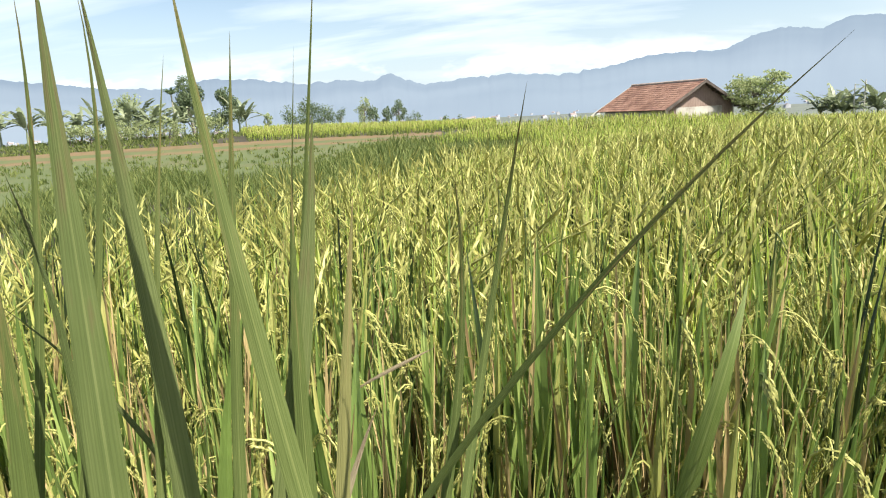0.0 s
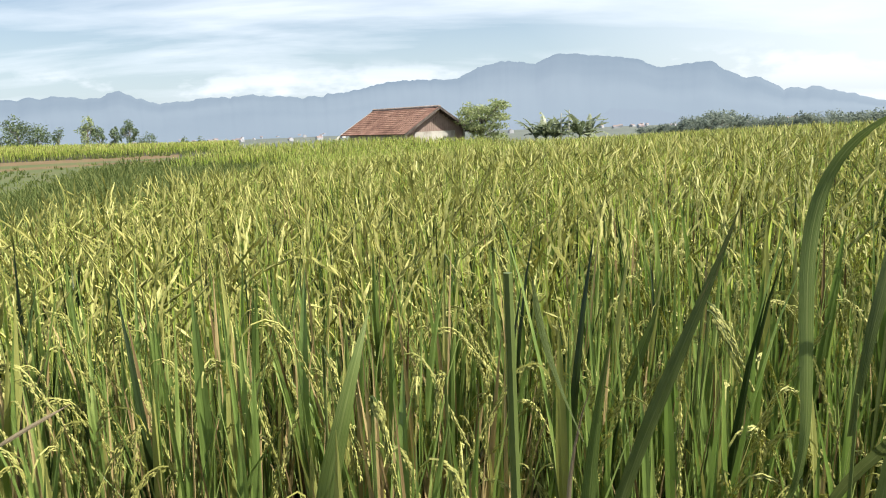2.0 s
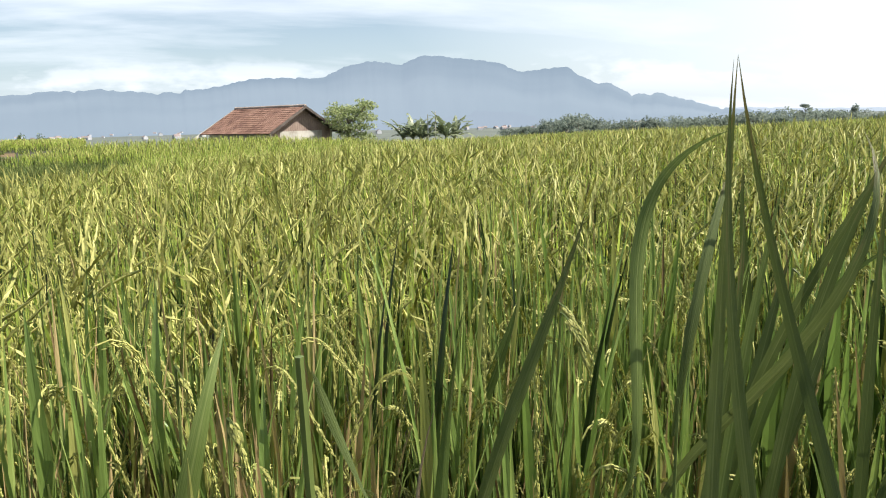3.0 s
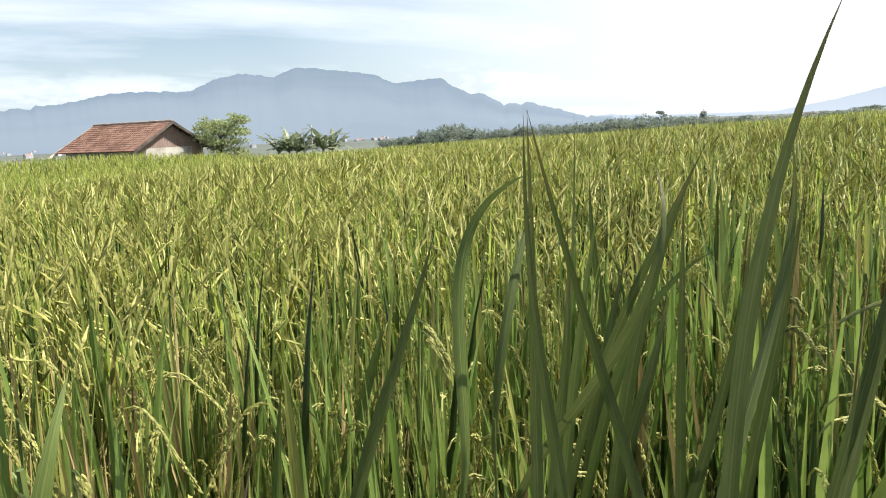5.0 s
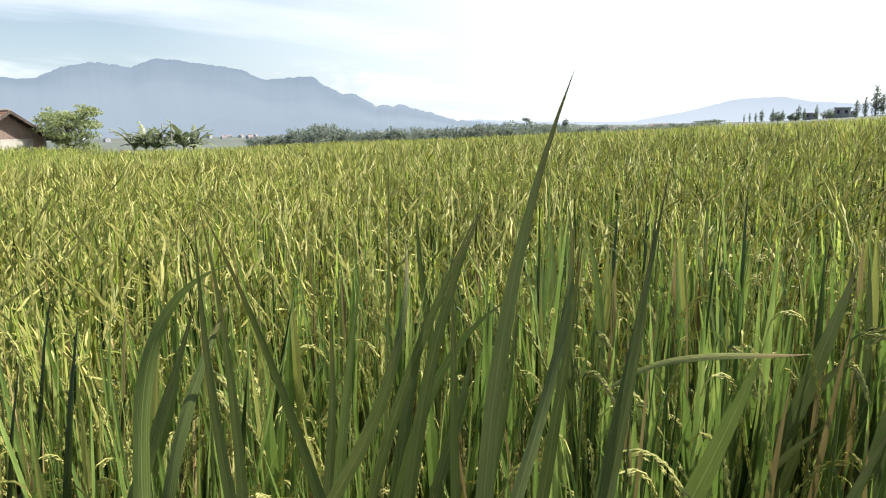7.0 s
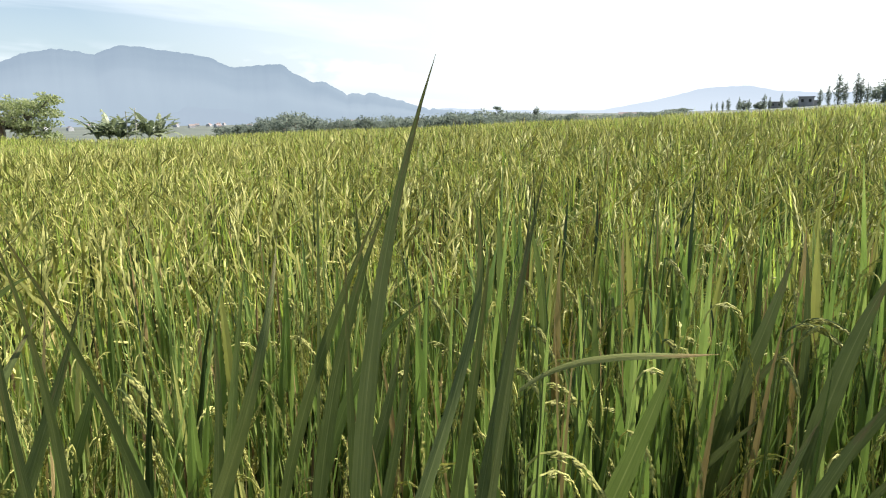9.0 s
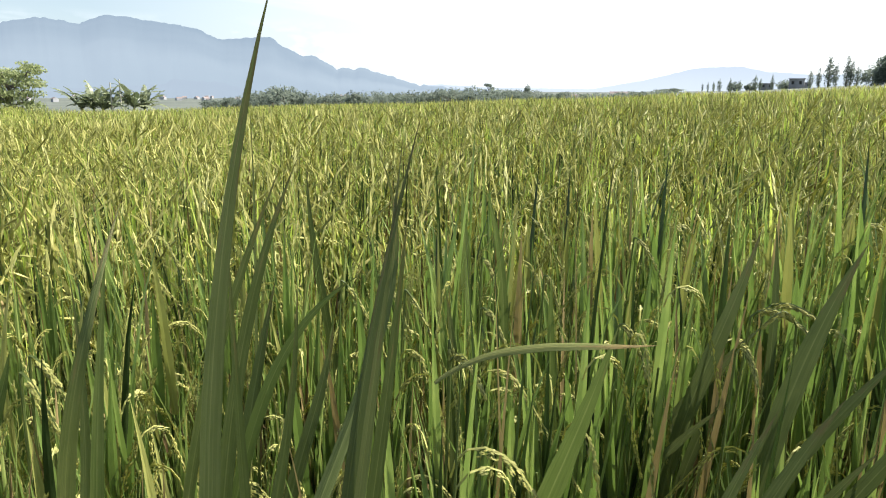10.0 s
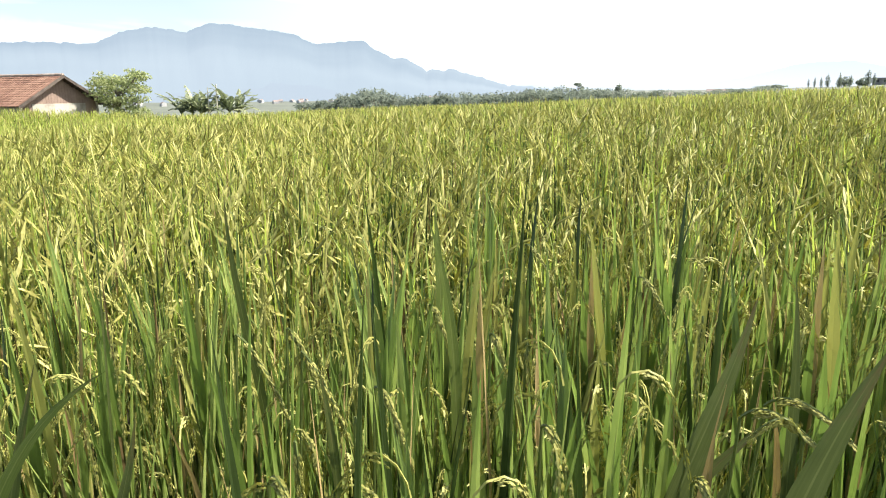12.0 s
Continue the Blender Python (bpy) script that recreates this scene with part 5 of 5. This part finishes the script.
def bowed_ear(top, end, seed, label, full=1.15, count=230):
    """A heavy ear standing out of the canopy: its culm rises to top, the ear bows over to end."""
    rs = np.random.RandomState(seed)
    top, end = np.array(top), np.array(end)
    way = end - top
    foot = top - np.array([way[0] * 0.45, way[1] * 0.45, 0])
    g = gz(foot)
    base = np.array([foot[0], foot[1], g])
    ob = thing("rice_ear", base, label, "rice ear", "heavy bowed ears")
    c = curve_pts((top, top + way * 0.35 + np.array([0, 0, 0.045]), end), 16) - base
    a = Acc()
    tube(a, c, np.linspace(0.002, 0.0008, 16), 4, 1)
    set_grains(a, rs, c, count, full)
    part("ear", a, [m_ear, m_stem], ob)
    a = Acc()
    tube(a, [(0, 0, -0.04), (top - base) * [0.2, 0.2, 0.55], top - base], [0.004, 0.003, 0.002], 5)
    part("culm", a, m_stem, ob)
    return ob


bowed_ear((1.116, 1.039, 1.160), (1.185, 0.982, 0.986), 500, "heavy yellow rice ear bowing out of the canopy")
bowed_ear((1.170, 0.911, 1.160), (1.239, 0.845, 0.942), 501, "heavy yellow rice ear bowing out of the canopy")
bowed_ear((1.908, 1.249, 1.160), (1.961, 1.156, 1.000), 502, "heavy yellow rice ear bowing out of the canopy")
bowed_ear((1.886, 0.889, 1.160), (1.909, 0.808, 1.047), 503, "heavy yellow rice ear bowing out of the canopy")
bowed_ear((1.494, 0.419, 1.160), (1.505, 0.331, 1.154), 504, "heavy yellow rice ear bowing out of the canopy")
bowed_ear((1.775, 0.663, 1.160), (1.748, 0.649, 1.015), 505, "heavy yellow rice ear bowing out of the canopy")
bowed_ear((1.467, 0.757, 1.160), (1.461, 0.721, 0.941), 506, "heavy yellow rice ear bowing out of the canopy")
bowed_ear((1.436, 0.804, 1.160), (1.442, 0.760, 1.073), 507, "heavy yellow rice ear bowing out of the canopy")
bowed_ear((1.500, 0.350, 1.160), (1.451, 0.379, 1.169), 508, "heavy yellow rice ear bowing out of the canopy")
bowed_ear((1.443, 0.984, 1.160), (1.458, 0.937, 1.066), 509, "heavy yellow rice ear bowing out of the canopy")
bowed_ear((0.240, 1.516, 1.160), (0.331, 1.473, 0.903), 510, "heavy yellow rice ear bowing out of the canopy")
bowed_ear((0.048, 0.725, 1.160), (0.071, 0.691, 1.050), 511, "heavy yellow rice ear bowing out of the canopy")
bowed_ear((0.359, 1.551, 1.160), (0.433, 1.499, 0.924), 512, "heavy yellow rice ear bowing out of the canopy")
bowed_ear((-0.011, 0.919, 1.160), (0.028, 0.891, 0.979), 513, "heavy yellow rice ear bowing out of the canopy")
bowed_ear((1.135, 0.681, 1.160), (1.145, 0.624, 0.920), 514, "heavy yellow rice ear bowing out of the canopy")
bowed_ear((1.332, 0.367, 1.160), (1.316, 0.326, 1.131), 515, "heavy yellow rice ear bowing out of the canopy")
bowed_ear((1.547, 0.420, 1.160), (1.550, 0.320, 1.154), 516, "heavy yellow rice ear bowing out of the canopy")
bowed_ear((1.294, 0.536, 1.160), (1.292, 0.482, 1.100), 517, "heavy yellow rice ear bowing out of the canopy")
bowed_ear((1.958, 0.906, 1.160), (1.946, 0.866, 0.937), 518, "heavy yellow rice ear bowing out of the canopy")
bowed_ear((-0.428, 2.153, 1.188), (-0.390, 2.130, 1.003), 519, "heavy yellow rice ear bowing out of the canopy")
bowed_ear((1.191, 1.018, 1.160), (1.224, 0.960, 1.041), 520, "heavy yellow rice ear bowing out of the canopy")
bowed_ear((1.055, 0.668, 1.160), (1.049, 0.634, 0.992), 521, "heavy yellow rice ear bowing out of the canopy")
bowed_ear((1.194, 0.739, 1.160), (1.212, 0.680, 1.072), 522, "heavy yellow rice ear bowing out of the canopy")
bowed_ear((0.558, 0.944, 1.160), (0.599, 0.887, 1.016), 523, "heavy yellow rice ear bowing out of the canopy")
bowed_ear((0.580, 1.000, 1.160), (0.631, 0.936, 1.032), 524, "heavy yellow rice ear bowing out of the canopy")
bowed_ear((0.135, 0.766, 1.160), (0.115, 0.738, 1.106), 525, "heavy yellow rice ear bowing out of the canopy")
bowed_ear((-0.316, 1.867, 1.160), (-0.300, 1.839, 0.974), 526, "heavy yellow rice ear bowing out of the canopy")
bowed_ear((-0.120, 1.821, 1.160), (-0.119, 1.791, 0.981), 527, "heavy yellow rice ear bowing out of the canopy")
bowed_ear((2.019, 1.158, 1.187), (2.024, 1.093, 1.021), 528, "heavy yellow rice ear bowing out of the canopy")
bowed_ear((1.002, 0.607, 1.160), (1.008, 0.548, 1.131), 529, "heavy yellow rice ear bowing out of the canopy")


def rice_plant(seed, green, dry=0.19, broad=1.0):
    """One hill of rice: culms with their lower leaves, upright flag leaves, drooping ears."""
    rs = np.random.RandomState(seed)
    root = thing("rice_plant", (0, 0, 0), "ripening rice plant with upright green leaves and yellow ears", "rice plant", "rice plants beside the path")
    for i in range(11):
        az, lean = rs.uniform(0, 6.28), rs.uniform(0.02, 0.16)
        b = np.array([rs.normal() * 0.035, rs.normal() * 0.035, -0.04])
        ht = rs.uniform(0.66, 0.95)
        top = b + [math.sin(az) * ht * lean, math.cos(az) * ht * lean, ht]
        a = Acc()
        tube(a, [b, (b + top) / 2 + rs.normal(size=3) * 0.012, top], [0.0042, 0.0034, 0.0018], 4, 0)
        q = rs.normal(size=3) * [0.045, 0.045, 0.0]
        tube(a, [b + q, (b + top) / 2 + q + rs.normal(size=3) * 0.015, top + q * 1.6 - [0, 0, 0.12]], [0.004, 0.0034, 0.002], 3, 0)
        k = rs.randint(5, 8)
        hs = rs.uniform(0.10, 0.86, k)
        bases = b + (top - b) * hs[:, None]
        mats = np.where((hs < 0.4) & (rs.rand(k) < 0.4), 3, rs.choice([1, 2, 3], k, p=[0.92 - dry, 0.08, dry]))
        ribbons(a, bases, rs.uniform(0, 6.28, k), rs.uniform(0.28, 0.52, k), rs.uniform(0.01, 0.13, k), rs.uniform(0.0, 0.9, k) * rs.rand(k) ** 2, broad * rs.uniform(0.008, 0.0165, k), 4, mats, fold=0.3)
        k = 8                                     # older leaves low down in the hill
        ribbons(a, b + (top - b) * rs.uniform(0.05, 0.45, k)[:, None] + rs.normal(size=(k, 3)) * [0.03, 0.03, 0], rs.uniform(0, 6.28, k), rs.uniform(0.25, 0.42, k),
                rs.uniform(0.03, 0.30, k), rs.uniform(0.0, 0.6, k), broad * rs.uniform(0.010, 0.017, k), 3, rs.choice([1, 3], k, p=[0.91 - dry, 0.09 + dry]))
        part("culm", a, [m_stem, m_leaf, m_turning, m_straw], root)
        if rs.rand() < 0.86:
            a = Acc()
            ribbons(a, [b + (top - b) * rs.uniform(0.80, 0.97)], np.array([az + rs.normal() * 0.8]), rs.uniform(0.22, 0.36), rs.uniform(0.02, 0.20),
                    rs.uniform(0.0, 0.25), broad * rs.uniform(0.011, 0.0185), 7, 0, fold=0.3)
            part("flag_leaf", a, m_leaf if rs.rand() < green else m_turning, root)
        if rs.rand() < 0.9:
            upright = rs.rand() < 0.16
            part("ear", ear(rs, top + [0, 0, -0.06 if upright else 0.09], az + rs.normal() * 0.6, rs.uniform(0.22, 0.30), rs.uniform(0.2, 0.6) if upright else rs.uniform(2.35, 2.95), rs.uniform(0.85, 1.2)), [m_ear, m_stem], root, "yellowing drooping ear of grain")
    return root


PATH_A, PATH_B = np.array([-0.25, -0.08]), np.array([0.92, -0.05])     # the camera's way lies along this line


def off_path(x, y):
    d = PATH_B - PATH_A
    s = np.clip(((x - PATH_A[0]) * d[0] + (y - PATH_A[1]) * d[1]) / (d @ d), 0, 1)
    return np.hypot(x - PATH_A[0] - s * d[0], y - PATH_A[1] - s * d[1])


def hills(x0, x1, y0, y1, sx, sy, jit, rs):
    X, Y = np.meshgrid(np.arange(x0, x1, sx), np.arange(y0, y1, sy))
    X, Y = X.ravel() + rs.uniform(-jit, jit, X.size), Y.ravel() + rs.uniform(-jit, jit, Y.size)
    return X, Y


rsr = np.random.RandomState(8)
NEAR = 2.05
hx, hy = hills(-3.6, 4.4, -1.6, 3.6, 0.225, 0.235, 0.05, rsr)
hd = off_path(hx, hy)
haz = np.degrees(np.arctan2(hx - 0.2, hy + 0.45))
ok = (hd > 0.16) & (hd < NEAR) & (haz > -60) & (haz < 92) & (hx > EDGE_X)
hx, hy, hd = hx[ok], hy[ok], hd[ok]
kinds_r = [rice_plant(300 + i, 0.78 + 0.03 * i) for i in range(6)] + [rice_plant(310 + i, 0.9, 0.10, 1.35) for i in range(4)] + [rice_plant(320 + i, 0.7, 0.42, 1.15) for i in range(4)]
for i, (x, y) in enumerate(zip(hx, hy)):
    m = Matrix.Translation((x, y, gz((x, y)))) @ Matrix.Rotation(rsr.uniform(0, 6.28), 4, "Z")
    fresh = x > 0.75 and y < 1.0 and rsr.rand() < 0.85       # the greener end of the field
    ripe = x < 0.35 and rsr.rand() < 0.8                     # the drier end
    ob = kinds_r[i] if i < 14 else copy_thing(kinds_r[6 + rsr.randint(4) if fresh else 10 + rsr.randint(4) if ripe else rsr.randint(6)], m)
    ob.matrix_basis = m
    k = rsr.uniform(0.92, 1.12) if hd[i] > 0.53 else rsr.uniform(0.78, 0.86)       # the row along the path is lower: out of view, added to block light
    ob.scale = (k, k, k * (rsr.uniform(0.98, 1.06) if hd[i] > 0.53 else 1.0))


# ---------------------------------------------------------------- the field beyond
def field(name, x, y, rs, tall, leaves, ears, segs, wide, label, yellow, ear_grains=0, lean=0.085, dry=0.07, bare=0.6, clump=0.034):
    """Rice in quantity: per hill a number of leaves from the ground up, and ears as grain spindles or bowed strips."""
    n = len(x)
    z = ground(x, y)
    acc = Acc()
    k = n * leaves
    i = np.repeat(np.arange(n), leaves)
    vig = (1 + 0.15 * rs.normal(size=n))[i]
    bx, by = x[i] + rs.normal(size=k) * clump, y[i] + rs.normal(size=k) * clump
    low = rs.rand(k) < 0.30                       # culms from the ground; the others are leaves borne higher up
    bz = z[i] + np.where(low, 0.0, rs.uniform(0.22, 0.78, k) * tall)
    ln = np.where(low, tall * rs.uniform(0.6, 0.88, k), rs.uniform(0.20, 0.42, k)) * vig
    pick = rs.rand(k)
    mat = np.where(pick < dry, 2, np.where(pick < dry + np.broadcast_to(yellow, n)[i], 1, 0))
    mat = np.where(low & (rs.rand(k) < bare), 4, mat)
    ribbons(acc, np.stack([bx, by, bz], -1), rs.uniform(0, 6.28, k), ln, np.abs(rs.normal(size=k)) * np.where(low, 0.05, lean), np.abs(rs.normal(size=k)) * np.where(low, 0.08, np.where(rs.rand(k) < 0.12, 0.8, 0.11)),
            wide * rs.uniform(0.7, 1.25, k), segs, mat, face=rs.uniform(0, 6.28, k))
    if ears:
        k = n * ears
        i = np.repeat(np.arange(n), ears)
        az = rs.uniform(0, 6.28, k)
        p = np.stack([x[i] + rs.normal(size=k) * 0.07, y[i] + rs.normal(size=k) * 0.07, z[i] + tall * rs.uniform(0.62, 0.98, k)], -1)
        if ear_grains:
            ln, dr = rs.uniform(0.20, 0.29, k), np.where(rs.rand(k) < 0.65, rs.uniform(2.2, 3.0, k), rs.uniform(0.05, 0.9, k))
            s = (np.arange(ear_grains) + 0.5) / ear_grains
            ang = 0.15 + dr[:, None] * np.clip(s[None, :] * 3.0, 0, 1)
            st = (ln / ear_grains)[:, None]
            h, zz = np.cumsum(np.sin(ang) * st, 1), np.cumsum(np.cos(ang) * st, 1)
            c = np.stack([p[:, :1] + h * np.sin(az)[:, None], p[:, 1:2] + h * np.cos(az)[:, None], p[:, 2:] + zz], -1)
            d = np.stack([np.sin(ang) * np.sin(az)[:, None], np.sin(ang) * np.cos(az)[:, None], np.cos(ang)], -1)
            c = c + rs.normal(size=c.shape) * 0.002
            d = d + rs.normal(size=d.shape) * 0.08
            size = np.repeat(ln / ear_grains * 1.9, ear_grains)
            grains(acc, c.reshape(-1, 3), d.reshape(-1, 3), size, 0.07 if ear_grains > 4 else 0.055, 3, 3)
        else:
            ribbons(acc, p, az, rs.uniform(0.18, 0.26, k), rs.uniform(0.05, 0.4, k), rs.uniform(0.1, 1.2, k), wide * 0.9, 3, 3, face=rs.uniform(0, 6.28, k))
    return tagged(new(name, acc.mesh(name, RICE)), label, "rice field", kind="stuff")


def sector(x, y, a0, a1, r0, r1):
    az, r = np.degrees(np.arctan2(x, y + 0.3)), np.hypot(x, y)
    return (az > a0) & (az < a1) & (r > r0) & (r < r1)


def ripeness(x, y):
    """Share of yellowing leaves: the field is greener towards its far side."""
    return 0.42 - 0.18 * smooth(18, 52, np.degrees(np.arctan2(x, y)))


rsm = np.random.RandomState(31)
x, y = hills(-6, 8, -2, 8, 0.235, 0.245, 0.06, rsm)
d = off_path(x, y)
ok = (d >= NEAR - 0.02) & sector(x, y, -50, 84, 0, 7.0) & (x > EDGE_X)
field("rice_field", x[ok], y[ok], rsm, 0.99, 47, 15, 3, 0.0112, "dense ripening rice field, green leaves and yellow ears", ripeness(x, y)[ok], ear_grains=6)
def even_plot(x, y):
    """The smoother plot that begins along a slanting line before the shed."""
    az, r = np.degrees(np.arctan2(x, y)), np.hypot(x, y)
    return (az < 10) & (r > 13.5 + np.clip(az + 2, 0, 20) * 2.3)


x, y = hills(-10, 17, -3, 17, 0.24, 0.25, 0.09, rsm)
ok = sector(x, y, -48, 82, 6.9, 16.5) & (x > EDGE_X) & ~even_plot(x, y)
field("rice_field", x[ok], y[ok], rsm, 0.99, 25, 6, 2, 0.0145, "dense ripening rice field, green leaves and yellow ears", ripeness(x, y)[ok] + 0.16, ear_grains=3, dry=0.03, bare=0.3)
x, y = hills(-3, 48, -2, 48, 0.39, 0.39, 0.16, rsm)
ok = sector(x, y, -20, 80, 16.3, 46.5) & (x > EDGE_X - 0.2) & ((np.degrees(np.arctan2(x, y)) > 11) | (np.hypot(x, y) < 38)) & ~even_plot(x, y)
field("rice_field", x[ok], y[ok], rsm, 0.99, 13, 3, 2, 0.027, "far part of the ripening rice field", ripeness(x, y)[ok] + 0.20, dry=0.03, bare=0.3)
x, y = hills(-3, 8, 12, 40, 0.27, 0.27, 0.12, rsm)
ok = even_plot(x, y) & (x > EDGE_X - 0.2) & (np.hypot(x, y) < 38.5)
field("rice_plot", x[ok], y[ok], rsm, 0.93, 13, 1, 2, 0.022, "even light green rice plot along the field's edge", 0.75, lean=0.12, dry=0.02, bare=0.3)
# the yellower plots before the shed and beyond the earth bank
x, y = hills(-20, 12, 30, 60, 0.36, 0.36, 0.16, rsm)
ok = sector(x, y, -24, 11.8, 38, 52.3) & (x > -9)
field("rice_plot", x[ok], y[ok], rsm, 0.84, 11, 2, 2, 0.034, "smooth yellow-green rice plot before the shed", 0.72, dry=0.05)
x, y = hills(-46, -8, 50, 95, 0.50, 0.50, 0.22, rsm)
ok = sector(x, y, -29.5, -8.5, 66, 90) & (np.degrees(np.arctan2(x, y)) > -29 + (90 - np.hypot(x, y)) * 0.02)
field("rice_plot", x[ok], y[ok], rsm, 0.80, 10, 2, 2, 0.050, "ripe yellow rice plot beyond the earth bank", 0.85, dry=0.05)

# unseen rice added below and behind, to keep light off the near stems
x, y = hills(-3.2, 4.6, -4.2, 1.2, 0.20, 0.21, 0.06, rsm)
az, d = np.degrees(np.arctan2(x - 0.2, y + 0.45)), off_path(x, y)
ok = (d > 0.30) & (d < 3.2) & (x > EDGE_X) & ((az > 92) | (az < -60))
field("rice_field", x[ok], y[ok], rsm, 0.97, 22, 4, 2, 0.0130, "unseen rice added on the near side to shade the front rows", 0.4, ear_grains=3)

# ---------------------------------------------------------------- weeds on the lower ground
def weeds(name, x, y, rs, tall, leaves, wide, label):
    n = len(x)
    z = ground(x, y)
    acc = Acc()
    k = n * leaves
    i = np.repeat(np.arange(n), leaves)
    sc = np.array([0.25 + 1.0 * max(0.0, 0.45 + 0.8 * noise.fractal(Vector((a * 0.6, b * 0.6, 2)), 1.0, 2.0, 3)) for a, b in zip(x, y)])
    ribbons(acc, np.stack([x[i] + rs.normal(size=k) * 0.1, y[i] + rs.normal(size=k) * 0.1, z[i] - 0.02], -1), rs.uniform(0, 6.28, k),
            tall * sc[i] * rs.uniform(0.6, 1.2, k), np.abs(rs.normal(size=k)) * 0.3, rs.uniform(0.1, 1.2, k), wide * rs.uniform(0.6, 1.4, k), 3, 0, face=rs.uniform(0, 6.28, k))
    return tagged(new(name, acc.mesh(name, [m_weed])), label, "weeds", kind="stuff")


x, y = hills(-26, -2.9, 1.5, 40, 0.36, 0.36, 0.17, rsm)
az = np.degrees(np.arctan2(x, y))
ok = (az > -56) & (np.hypot(x, y) < 27 + 5 * np.sin(az * 0.3) + np.clip(az + 30, 0, 12) * 0.9)
weeds("weeds", x[ok], y[ok], rsm, 0.62, 10, 0.036, "dark green weeds and grass on the lower ground")
x, y = hills(-40, -8, 20, 52, 0.9, 0.9, 0.45, rsm)
az, r = np.degrees(np.arctan2(x, y)), np.hypot(x, y)
ok = (az > -47) & (az < -14) & (r > 26) & (r < 55) & (rsm.rand(len(x)) < 0.95 - (r - 26) * 0.032)
weeds("weeds", x[ok], y[ok], rsm, 0.36, 12, 0.05, "low grass tufts on the bare plot")
x, y = hills(-14, -2.5, 20, 50, 0.5, 0.5, 0.25, rsm)
ok = (np.degrees(np.arctan2(x, y)) > -20) & (np.hypot(x, y) < 49)
weeds("weeds", x[ok], y[ok], rsm, 0.65, 7, 0.08, "grassy bank between the rice plots")
x, y = hills(-48, -8, 36, 66, 0.6, 0.6, 0.3, rsm)
az, r = np.degrees(np.arctan2(x, y)), np.hypot(x, y)
ok = (az > -47) & (az < -12) & (r > 60) & (r < 66) & (rsm.rand(len(x)) < 0.2)
weeds("weeds", x[ok], y[ok], rsm, 0.5, 9, 0.07, "grass tufts along the earth bank")
x, y = hills(-62, -38, 46, 90, 0.9, 0.9, 0.4, rsm)
az, r = np.degrees(np.arctan2(x, y)), np.hypot(x, y)
ok = (az > -47) & (az < -28.5) & (r > 63) & (r < 90)
weeds("weeds", x[ok], y[ok], rsm, 0.5, 7, 0.12, "rough pasture beyond the earth bank")
